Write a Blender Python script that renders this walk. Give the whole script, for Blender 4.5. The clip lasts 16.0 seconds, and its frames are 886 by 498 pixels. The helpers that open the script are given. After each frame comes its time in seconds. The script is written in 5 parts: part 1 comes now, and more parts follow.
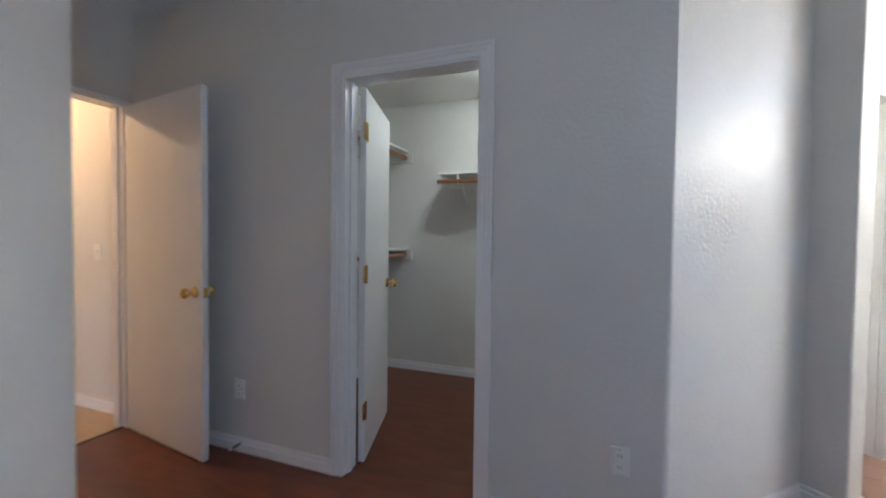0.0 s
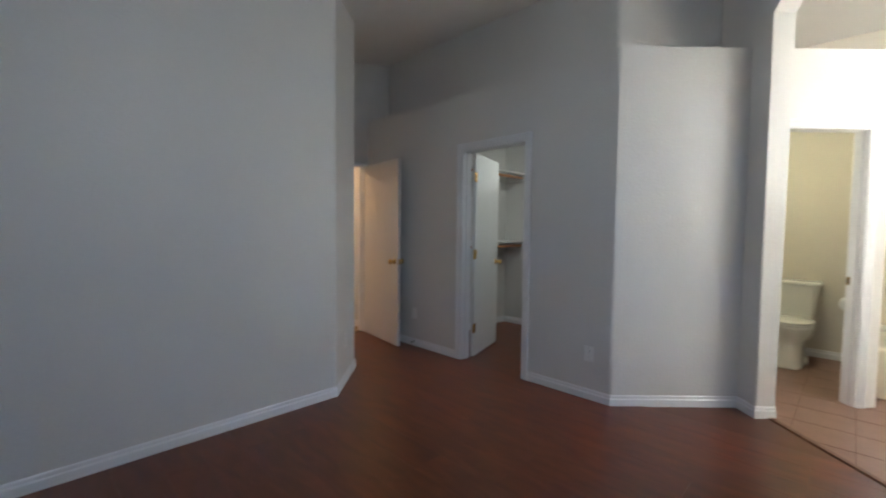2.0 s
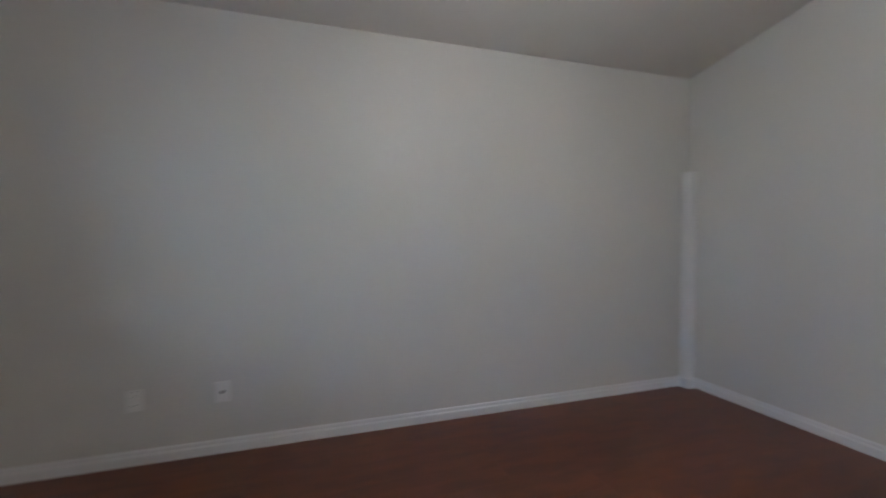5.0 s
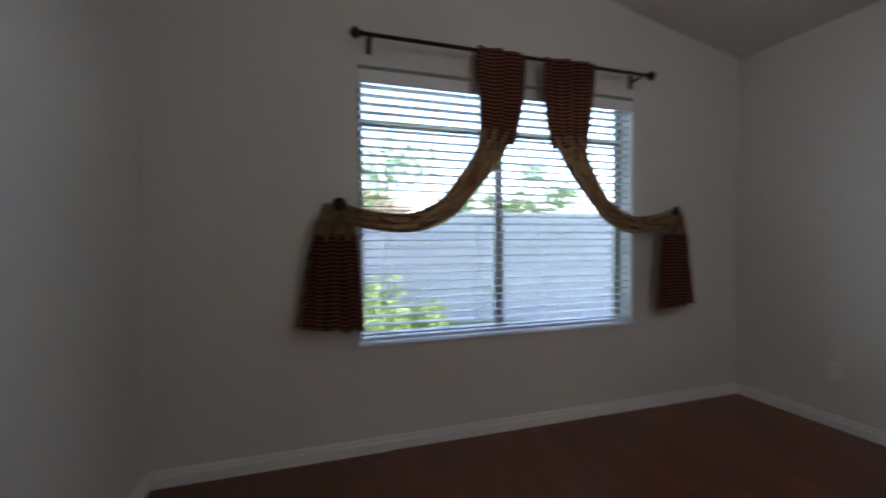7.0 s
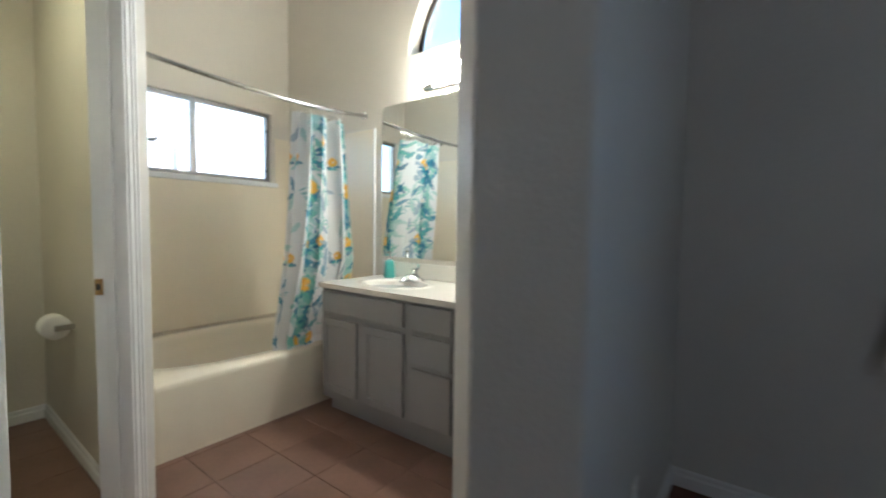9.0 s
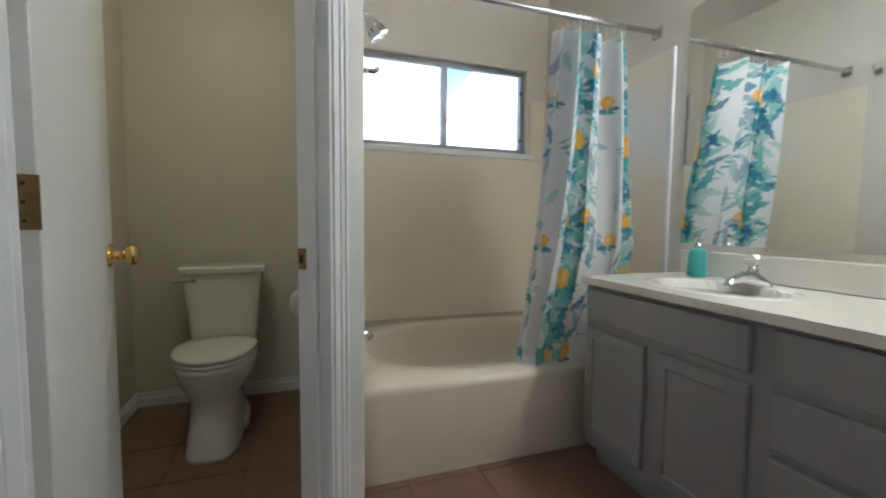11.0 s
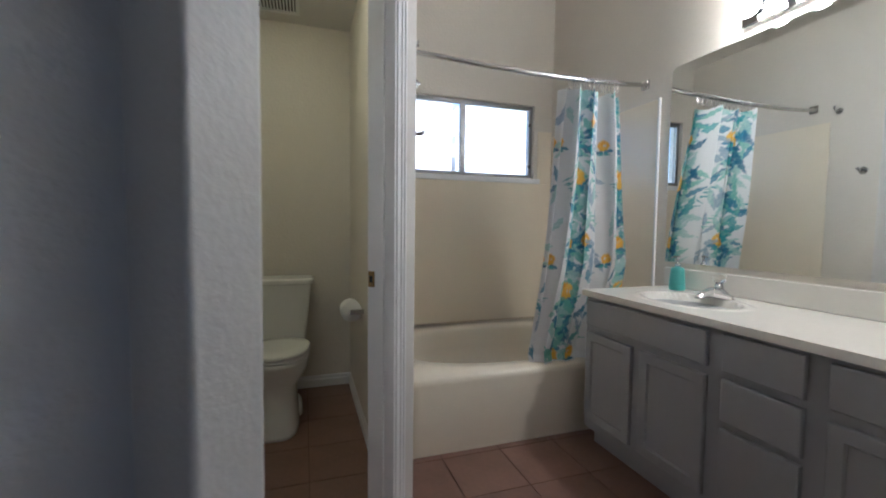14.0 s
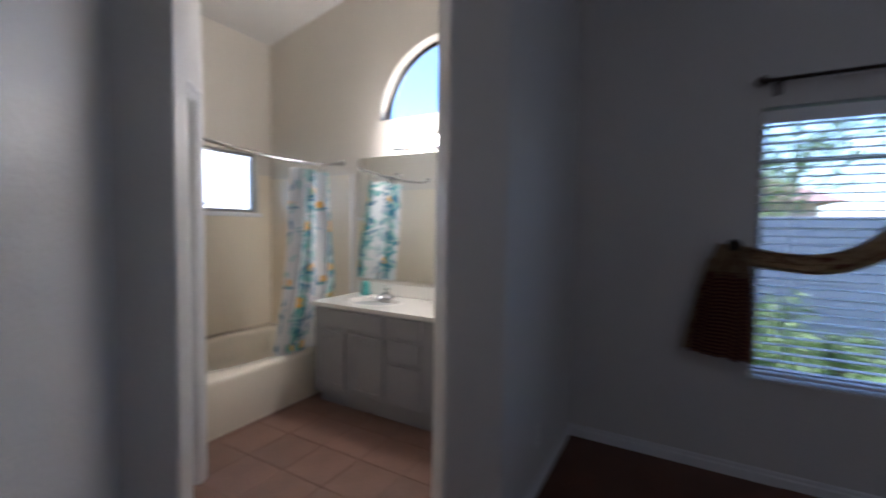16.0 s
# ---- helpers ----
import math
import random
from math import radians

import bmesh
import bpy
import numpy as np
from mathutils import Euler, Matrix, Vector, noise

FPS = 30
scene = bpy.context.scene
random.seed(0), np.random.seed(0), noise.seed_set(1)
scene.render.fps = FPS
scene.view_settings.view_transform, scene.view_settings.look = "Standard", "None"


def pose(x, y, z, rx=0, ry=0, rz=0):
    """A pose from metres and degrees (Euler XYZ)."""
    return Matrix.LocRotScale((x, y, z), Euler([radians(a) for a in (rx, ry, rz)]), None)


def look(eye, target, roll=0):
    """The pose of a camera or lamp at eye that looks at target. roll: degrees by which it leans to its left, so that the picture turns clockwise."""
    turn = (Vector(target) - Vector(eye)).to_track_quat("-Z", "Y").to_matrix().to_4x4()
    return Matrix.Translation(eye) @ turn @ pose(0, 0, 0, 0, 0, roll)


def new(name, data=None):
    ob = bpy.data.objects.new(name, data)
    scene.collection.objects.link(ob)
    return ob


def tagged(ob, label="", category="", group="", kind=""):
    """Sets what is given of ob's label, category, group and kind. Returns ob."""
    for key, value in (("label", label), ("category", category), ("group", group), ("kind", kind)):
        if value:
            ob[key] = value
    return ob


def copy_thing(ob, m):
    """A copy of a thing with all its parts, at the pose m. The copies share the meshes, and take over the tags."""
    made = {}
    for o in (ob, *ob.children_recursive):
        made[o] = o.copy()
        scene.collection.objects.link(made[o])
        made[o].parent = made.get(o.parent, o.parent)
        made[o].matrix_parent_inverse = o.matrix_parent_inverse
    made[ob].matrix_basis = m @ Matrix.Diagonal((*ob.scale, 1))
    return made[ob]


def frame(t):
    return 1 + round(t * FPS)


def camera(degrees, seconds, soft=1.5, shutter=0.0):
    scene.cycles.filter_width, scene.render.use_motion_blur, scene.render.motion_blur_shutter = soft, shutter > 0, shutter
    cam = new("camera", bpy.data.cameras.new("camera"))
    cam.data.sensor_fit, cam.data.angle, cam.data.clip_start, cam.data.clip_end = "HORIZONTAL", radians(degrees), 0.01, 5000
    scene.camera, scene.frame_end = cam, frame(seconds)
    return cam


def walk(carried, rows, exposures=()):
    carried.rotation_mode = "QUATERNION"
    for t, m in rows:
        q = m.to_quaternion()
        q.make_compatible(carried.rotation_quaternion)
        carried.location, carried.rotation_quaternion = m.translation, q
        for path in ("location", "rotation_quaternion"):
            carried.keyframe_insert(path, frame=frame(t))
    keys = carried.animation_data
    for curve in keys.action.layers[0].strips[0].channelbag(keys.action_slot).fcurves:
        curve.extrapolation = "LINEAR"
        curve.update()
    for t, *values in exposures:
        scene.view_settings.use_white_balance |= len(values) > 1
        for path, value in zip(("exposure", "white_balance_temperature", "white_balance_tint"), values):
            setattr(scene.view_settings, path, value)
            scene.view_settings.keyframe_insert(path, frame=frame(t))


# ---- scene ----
cam = camera(93.6, 16.0, soft=1.9, shutter=0.5)
PATH = [
    (0, (1.294, -1.801, 1.245), (0.587, 0.069, 1.188), 0.7),
    (0.5, (1.589, -2.231, 1.266), (0.749, -0.418, 1.189), 0.7),
    (1, (1.99, -2.63, 1.288), (1.042, -0.872, 1.199), 0.7),
    (1.5, (2.368, -2.896, 1.301), (1.247, -1.243, 1.202), 0.6),
    (2, (2.788, -3.008, 1.292), (1.382, -1.588, 1.194), 0.6),
    (2.5, (3.139, -2.901, 1.343), (1.415, -1.893, 1.225), -0.3),
    (3, (3.416, -2.668, 1.347), (1.473, -2.212, 1.228), -0.4),
    (3.5, (3.449, -2.353, 1.312), (1.457, -2.492, 1.209), -0.4),
    (3.7, (3.405, -2.24, 1.298), (1.445, -2.628, 1.212), -0.5),
    (5.8, (2.693, -1.175, 1.151), (3.341, -3.066, 1.089), -0.7),
    (6, (2.625, -1.143, 1.14), (3.524, -2.929, 1.087), -0.8),
    (6.5, (2.359, -1.067, 1.17), (3.857, -2.39, 1.101), -0.9),
    (7, (2.199, -1.024, 1.159), (4.099, -1.647, 1.114), -0.3),
    (7.5, (2.061, -1.04, 1.189), (4.059, -1.006, 1.103), 0.4),
    (8, (2.043, -1.043, 1.23), (3.953, -0.462, 1.111), 0.3),
    (8.5, (2.111, -0.822, 1.207), (3.895, 0.076, 1.103), 0.4),
    (9, (2.313, -0.584, 1.173), (3.905, 0.622, 1.062), 0.8),
    (9.5, (2.537, -0.372, 1.109), (3.872, 1.113, 1.002), 0.4),
    (10, (2.728, -0.153, 1.051), (3.744, 1.566, 0.937), 0.5),
    (10.2, (2.736, -0.045, 1.052), (3.672, 1.718, 0.926), 0.5),
    (12.3, (2.798, 0.152, 1.017), (3.188, 2.111, 0.909), 0.9),
    (12.5, (2.783, 0.133, 1.018), (3.18, 2.09, 0.911), 0.9),
    (13, (2.731, 0.039, 1.036), (3.185, 1.984, 0.931), 0.9),
    (13.5, (2.657, -0.082, 1.071), (3.215, 1.836, 0.962), 0.9),
    (14, (2.521, -0.23, 1.136), (3.154, 1.664, 1.024), 0.6),
    (14.5, (2.333, -0.378, 1.218), (3.051, 1.486, 1.111), 0.5),
    (15, (2.114, -0.58, 1.267), (3.025, 1.198, 1.162), 0.2),
    (15.5, (1.901, -0.748, 1.332), (3.135, 0.823, 1.227), 0.3),
    (16, (1.575, -0.916, 1.41), (3.313, 0.067, 1.305), 0.9),
]
EXPOSURES = [(0, 3.70, 5000, 10), (1.5, 3.3, 5000, 8), (2.5, 3.35, 5500, 8), (3, 3.4, 5600, 8), (3.5, 3.65, 5650, 8), (6, 3.35, 5800, 11), (6.5, 3.1, 5850, 11), (7, 2.95, 5900, 12), (8, 2.65, 5450, 8), (9, 2.47, 5080, 4), (10, 2.15, 4900, 5), (12.5, 1.81, 4850, 10), (14.5, 1.85, 4850, 13), (16, 1.92, 5000, 17)]
walk(cam, [(t, look(*r)) for t, *r in PATH], EXPOSURES)

# ---- world, sun, lamps ----
world = bpy.data.worlds.new("sky")
scene.world = world
world.use_nodes = True
wn = world.node_tree.nodes
sky = wn.new("ShaderNodeTexSky")
sky.sky_type = 'NISHITA'
sky.sun_disc = False
SUN_DIR = Vector((0.06, -0.80, 0.85)).normalized()
sky.sun_elevation = math.asin(SUN_DIR.z)
sky.sun_rotation = math.atan2(SUN_DIR.x, SUN_DIR.y)
wn["Background"].inputs["Strength"].default_value = 0.15
world.node_tree.links.new(sky.outputs[0], wn["Background"].inputs["Color"])
sun = new("sun", bpy.data.lights.new("sun", 'SUN'))
sun.data.energy, sun.data.angle, sun.data.color = 4.0, radians(0.5), (1.0, 0.95, 0.87)
sun.matrix_basis = look((0, 0, 0), -SUN_DIR)

# ---- materials ----


def material(name, color, rough=0.5, metal=0.0, vary=0.06, scale=6.0, bump=0.0, bump_scale=200.0, fine=60.0, spec=0.5):
    """Principled surface: base colour with two scales of variation and a fine relief."""
    m = bpy.data.materials.new(name)
    m.use_nodes = True
    nt = m.node_tree
    n, l = nt.nodes, nt.links
    b = n["Principled BSDF"]
    b.inputs["Roughness"].default_value, b.inputs["Metallic"].default_value = rough, metal
    b.inputs["Specular IOR Level"].default_value = spec
    co = n.new("ShaderNodeTexCoord")
    a, c = n.new("ShaderNodeTexNoise"), n.new("ShaderNodeTexNoise")
    a.inputs["Scale"].default_value, c.inputs["Scale"].default_value = scale, fine
    a.inputs["Detail"].default_value, c.inputs["Detail"].default_value = 4, 3
    add = n.new("ShaderNodeMath")
    add.operation = 'MULTIPLY_ADD'
    add.inputs[1].default_value = 0.4
    mr = n.new("ShaderNodeMapRange")
    mr.inputs["From Min"].default_value, mr.inputs["From Max"].default_value = 0.40, 0.95
    mr.inputs["To Min"].default_value, mr.inputs["To Max"].default_value = 1 - vary, 1 + vary
    mul = n.new("ShaderNodeVectorMath")
    mul.operation = 'SCALE'
    mul.inputs[0].default_value = color
    for t in (a, c):
        l.new(co.outputs["Object"], t.inputs["Vector"])
    l.new(c.outputs["Fac"], add.inputs[0])
    l.new(a.outputs["Fac"], add.inputs[2])
    l.new(add.outputs[0], mr.inputs["Value"])
    l.new(mr.outputs[0], mul.inputs["Scale"])
    l.new(mul.outputs[0], b.inputs["Base Color"])
    if bump:
        bn, tx = n.new("ShaderNodeBump"), n.new("ShaderNodeTexNoise")
        tx.inputs["Scale"].default_value, tx.inputs["Detail"].default_value = bump_scale, 2
        bn.inputs["Strength"].default_value, bn.inputs["Distance"].default_value = bump, 0.004
        l.new(co.outputs["Object"], tx.inputs["Vector"])
        l.new(tx.outputs["Fac"], bn.inputs["Height"])
        l.new(bn.outputs[0], b.inputs["Normal"])
    return m


def glass(name, color=(1, 1, 1), rough=0.0):
    m = bpy.data.materials.new(name)
    m.use_nodes = True
    b = m.node_tree.nodes["Principled BSDF"]
    b.inputs["Base Color"].default_value = (*color, 1)
    b.inputs["Transmission Weight"].default_value = 1
    b.inputs["Roughness"].default_value = rough
    b.inputs["IOR"].default_value = 1.45
    return m


def glow(name, color, strength):
    m = bpy.data.materials.new(name)
    m.use_nodes = True
    b = m.node_tree.nodes["Principled BSDF"]
    b.inputs["Base Color"].default_value = (0.85, 0.83, 0.8, 1)
    b.inputs["Emission Color"].default_value = (*color, 1)
    b.inputs["Emission Strength"].default_value = strength
    return m


PAINT = material("wall_paint", (0.665, 0.65, 0.625), 0.42, vary=0.035, scale=1.3, bump=0.42, bump_scale=58)
BATH_PAINT = material("cream_wall_paint", (0.69, 0.645, 0.57), 0.38, vary=0.035, scale=1.3, bump=0.42, bump_scale=58)
for m_ in (PAINT, BATH_PAINT):
    m_.node_tree.nodes["Principled BSDF"].inputs["Specular IOR Level"].default_value = 0.34
CEIL = material("ceiling_paint", (0.70, 0.68, 0.65), 0.8, vary=0.03, scale=2, bump=0.3, bump_scale=90)
TRIM = material("trim_paint", (0.78, 0.78, 0.79), 0.35, vary=0.03, scale=5)
DOOR = material("door_paint", (0.76, 0.755, 0.74), 0.38, vary=0.03, scale=3, bump=0.05, bump_scale=30)
BRASS = material("polished_brass", (0.80, 0.56, 0.20), 0.18, 1.0, vary=0.1, scale=30)
CHROME = material("chrome", (0.58, 0.58, 0.59), 0.09, 1.0, vary=0.05, scale=30)

# ---- geometry helpers ----


def thing(name, label="", category="", group="", kind="", at=None):
    ob = new(name)
    ob.empty_display_size = 0.1
    if at is not None:
        ob.matrix_basis = at if isinstance(at, Matrix) else Matrix.Translation(at)
    return tagged(ob, label, category, group, kind)


def mesh_of(name, bm, mat, smooth=False):
    bmesh.ops.recalc_face_normals(bm, faces=bm.faces)
    me = bpy.data.meshes.new(name)
    bm.to_mesh(me)
    bm.free()
    for m in (mat if isinstance(mat, (list, tuple)) else [mat]):
        me.materials.append(m)
    if smooth:
        me.shade_smooth()
    return me


def part(name, bm, mat, parent=None, label="", smooth=False):
    ob = new(name, mesh_of(name, bm, mat, smooth))
    if parent is not None:
        ob.parent = parent
    if label:
        ob["label"] = label
    return ob


def box(bm, x0, x1, y0, y1, z0, z1, bevel=0.0, seg=2):
    r = bmesh.ops.create_cube(bm, size=1.0)
    vs = r["verts"]
    for v in vs:
        v.co = ((x0 + x1) / 2 + v.co.x * (x1 - x0), (y0 + y1) / 2 + v.co.y * (y1 - y0), (z0 + z1) / 2 + v.co.z * (z1 - z0))
    if bevel:
        es = list({e for v in vs for e in v.link_edges})
        bmesh.ops.bevel(bm, geom=es, offset=bevel, segments=seg, affect='EDGES', profile=0.5)
    return bm


def boxed(x0, x1, y0, y1, z0, z1, bevel=0.0, seg=2):
    return box(bmesh.new(), x0, x1, y0, y1, z0, z1, bevel, seg)


def lathe(bm, prof, seg=24, m=None):
    """Turn a profile of (radius, height) about z, then place it by m."""
    m = m or Matrix()
    rings = []
    for r, z in prof:
        rings.append([bm.verts.new(m @ Vector((r * math.cos(2 * math.pi * i / seg), r * math.sin(2 * math.pi * i / seg), z))) for i in range(seg)])
    for a, b in zip(rings, rings[1:]):
        for i in range(seg):
            j = (i + 1) % seg
            bm.faces.new((a[i], a[j], b[j], b[i]))
    bm.faces.new(rings[0][::-1])
    bm.faces.new(rings[-1])
    return bm


def tube(bm, pts, r, seg=10):
    """A round bar along points."""
    pts = [Vector(p) for p in pts]
    rings = []
    for i, p in enumerate(pts):
        d = (pts[min(i + 1, len(pts) - 1)] - pts[max(i - 1, 0)]).normalized()
        u = d.cross(Vector((0, 0, 1)) if abs(d.z) < 0.9 else Vector((1, 0, 0))).normalized()
        w = d.cross(u)
        rings.append([bm.verts.new(p + (u * math.cos(2 * math.pi * k / seg) + w * math.sin(2 * math.pi * k / seg)) * r) for k in range(seg)])
    for a, b in zip(rings, rings[1:]):
        for k in range(seg):
            bm.faces.new((a[k], a[(k + 1) % seg], b[(k + 1) % seg], b[k]))
    bm.faces.new(rings[0][::-1])
    bm.faces.new(rings[-1])
    return bm


def prism(bm, poly, z0, z1):
    """Upright prism over a polygon; z0 and z1 are numbers or functions of x and y."""
    lo = [bm.verts.new((x, y, z0(x, y) if callable(z0) else z0)) for x, y in poly]
    hi = [bm.verts.new((x, y, z1(x, y) if callable(z1) else z1)) for x, y in poly]
    bm.faces.new(lo[::-1])
    bm.faces.new(hi)
    for i in range(len(poly)):
        j = (i + 1) % len(poly)
        bm.faces.new((lo[i], lo[j], hi[j], hi[i]))
    return bm


RIDGE, SLOPE = 1.2, 0.2


def ceil_z(x, y):
    z = 2.47 + SLOPE * (RIDGE + 4.065)
    return z - SLOPE * abs(y - RIDGE)


def line_frame(pts, t):
    """Arc lengths of a plan line and functions for its face and its back (t to the left of it, mitred)."""
    pts = [Vector(p) for p in pts]
    ss = [0.0]
    for a, b in zip(pts, pts[1:]):
        ss.append(ss[-1] + (b - a).length)
    nrm = [Vector((-(b - a).y, (b - a).x)).normalized() for a, b in zip(pts, pts[1:])]

    def at(s, off):
        for i in range(len(pts)):
            if abs(s - ss[i]) < 1e-6:
                if 0 < i < len(pts) - 1:
                    n = (nrm[i - 1] + nrm[i]).normalized()
                    return pts[i] + n * (off / n.dot(nrm[i]))
                return pts[i] + nrm[min(i, len(nrm) - 1)] * off
        i = max(k for k in range(len(nrm)) if ss[k] < s)
        return pts[i].lerp(pts[i + 1], (s - ss[i]) / (ss[i + 1] - ss[i])) + nrm[i] * off
    return ss, at


def wall_mesh(pts, t, top, holes=(), rounds=(), breaks=(), base=0.0, r=0.02):
    """A wall of thickness t behind a plan line, with openings (s0, s1, z0, z1) right through it. rounds: plan points with rounded upright edges."""
    ss, at = line_frame(pts, t)
    S = sorted({round(s, 5) for s in (*ss, *breaks, *[h[0] for h in holes], *[h[1] for h in holes])})
    Z = sorted({base, *[h[2] for h in holes if h[2] > base], *[h[3] for h in holes if h[3] < 50], 99.0})
    fs = [min(ss, key=lambda q: abs(q - s)) if min(abs(q - s) for q in ss) < 1e-4 else s for s in S]
    bm, cache = bmesh.new(), {}

    def vert(i, j, k):
        if (i, j, k) not in cache:
            p = at(fs[i], t * k)
            z = Z[j] if Z[j] < 50 else (top(p.x, p.y) if callable(top) else top)
            cache[i, j, k] = bm.verts.new((p.x, p.y, z))
        return cache[i, j, k]

    def full(i, j):
        if not (0 <= i < len(S) - 1 and 0 <= j < len(Z) - 1):
            return False
        sm, zm = (S[i] + S[i + 1]) / 2, (Z[j] + min(Z[j + 1], Z[j] + 0.01)) / 2
        return not any(h[0] < sm < h[1] and h[2] < zm < h[3] for h in holes)
    for i in range(len(S) - 1):
        for j in range(len(Z) - 1):
            if not full(i, j):
                continue
            for k in (0, 1):
                bm.faces.new((vert(i, j, k), vert(i + 1, j, k), vert(i + 1, j + 1, k), vert(i, j + 1, k)))
            for di, a, b in ((-1, (i, j), (i, j + 1)), (1, (i + 1, j), (i + 1, j + 1))):
                if not full(i + di, j):
                    bm.faces.new((vert(*a, 0), vert(*b, 0), vert(*b, 1), vert(*a, 1)))
            for dj, a, b in ((-1, (i, j), (i + 1, j)), (1, (i, j + 1), (i + 1, j + 1))):
                if not full(i, j + dj):
                    bm.faces.new((vert(*a, 0), vert(*b, 0), vert(*b, 1), vert(*a, 1)))
    if rounds:
        es = []
        for e in bm.edges:
            a, b = e.verts
            if (a.co.xy - b.co.xy).length < 1e-5 and any((a.co.xy - Vector(q)).length < 0.03 for q in rounds):
                es.append(e)
        bmesh.ops.bevel(bm, geom=es, offset=r, segments=4, affect='EDGES', profile=0.5)
    return bm


def wall(name, pts, t, top, holes=(), rounds=(), breaks=(), mat=None, label="", base=0.0):
    ob = part(name, wall_mesh(pts, t, top, holes, rounds, breaks, base), mat or PAINT)
    return tagged(ob, label or "off-white orange-peel painted wall", "wall", kind="structure")


def skirting(pts, gaps=(), h=0.082, t=0.013):
    """Baseboard along the face of a wall line, left out at gaps (s0, s1)."""
    ss, at = line_frame(pts, 1)
    S = sorted({*ss, *[g for q in gaps for g in q]})
    bm = bmesh.new()
    prof = [(0.0, 0.0), (t, 0.0), (t, h * 0.62), (t * 0.55, h * 0.72), (t * 0.55, h * 0.9), (t * 0.2, h), (0.0, h)]
    run = []

    def flush():
        if len(run) > 1:
            rings = [[bm.verts.new((*at(s, -d - 0.0005), z)) for d, z in prof] for s in run]
            for a, b in zip(rings, rings[1:]):
                for k in range(len(prof)):
                    q = (k + 1) % len(prof)
                    bm.faces.new((a[k], a[q], b[q], b[k]))
            bm.faces.new(rings[0])
            bm.faces.new(rings[-1][::-1])
        run.clear()
    for a, b in zip(S, S[1:]):
        if any(g[0] < (a + b) / 2 < g[1] for g in gaps):
            flush()
        else:
            if not run:
                run.append(a)
            run.append(b)
    flush()
    return tagged(part("baseboard", bm, TRIM), "white painted moulded baseboard", "baseboard", kind="structure")


# ---- the large structure ----
X0, X1, Y0, YN, YB = 0.02, 4.45, -4.065, -0.305, 2.76
LOW = 2.593
T = 0.115

floor_bm = prism(bmesh.new(), [(-1.54, -0.98), (-0.56, -0.98), (-0.1, -1.44), (-0.1, -4.2), (4.6, -4.2), (4.6, -0.31), (3.3, -0.305), (1.73, 1.27), (1.73, 1.85), (-0.8, 1.85), (-0.8, 0.05), (-1.54, 0.05)], -0.12, 0.0)
SUB = material("subfloor", (0.10, 0.035, 0.016), 0.4, vary=0.2, scale=5)
tagged(part("floor_bedroom", floor_bm, SUB), "reddish brown wood laminate floor", "floor", kind="structure")
tile_bm = prism(bmesh.new(), [(3.31, -0.3), (4.6, -0.3), (4.6, 2.8), (1.73, 2.8), (1.73, 1.28)], -0.12, -0.004)
GROUT = material("tile_grout", (0.16, 0.10, 0.075), 0.9, vary=0.2, scale=20)
tagged(part("floor_bathroom", tile_bm, GROUT), "terracotta pink ceramic tile bathroom floor", "floor", kind="structure")

# ceilings
cb = bmesh.new()
for ya, yb in ((-4.25, RIDGE), (RIDGE, 2.85)):
    prism(cb, [(-1.65, ya), (4.62, ya), (4.62, yb), (-1.65, yb)], ceil_z, lambda x, y: ceil_z(x, y) + 0.12)
tagged(part("ceiling_vault", cb, CEIL), "white textured vaulted ceiling", "ceiling", kind="structure")
lb = prism(bmesh.new(), [(-1.52, T), (1.553 - 0.047, T), (2.945 - T, 1.44), (2.945 - T, YB), (1.85, YB), (1.85, 1.84), (-1.52, 1.84)], 2.455, LOW - 0.004)
tagged(part("ceiling_low", lb, CEIL), "flat ceiling with plant shelf over closet and toilet", "ceiling", kind="structure")

# east wall with the bedroom window and the arched bathroom window
W0, W1, WZ0, WZ1 = -1.29, -3.095, 0.58, 2.09
AC, AR, AZ = 0.728, 0.62, 2.31
eb = wall_mesh([(X1, YB + 0.14), (X1, Y0 - 0.14)], 0.16, lambda x, y: ceil_z(x, y) + 0.03,
               [(YB + 0.14 - W0, YB + 0.14 - W1, WZ0, WZ1), (YB + 0.14 - AC - AR, YB + 0.14 - AC + AR, AZ, AZ + AR)], breaks=[YB + 0.14 - RIDGE])
for k in range(24):
    a0, a1 = math.pi * k / 24, math.pi * (k + 1) / 24
    q = []
    for x in (X1, X1 + 0.16):
        ring = [(AC + AR * math.cos(a0), AZ + AR * math.sin(a0)), (AC + AR * math.cos(a1), AZ + AR * math.sin(a1)),
                (AC + AR * math.cos(a1), AZ + AR), (AC + AR * math.cos(a0), AZ + AR)]
        q.append([eb.verts.new((x, *c)) for c in ring])
    eb.faces.new(q[0])
    eb.faces.new(q[1][::-1])
    eb.faces.new((q[0][0], q[1][0], q[1][1], q[0][1]))
bmesh.ops.bisect_plane(eb, geom=eb.verts[:] + eb.edges[:] + eb.faces[:], plane_co=(0, -0.19, 0), plane_no=(0, 1, 0))
tagged(part("wall_east", eb, PAINT), "off-white orange-peel painted outer wall with windows", "wall", kind="structure")

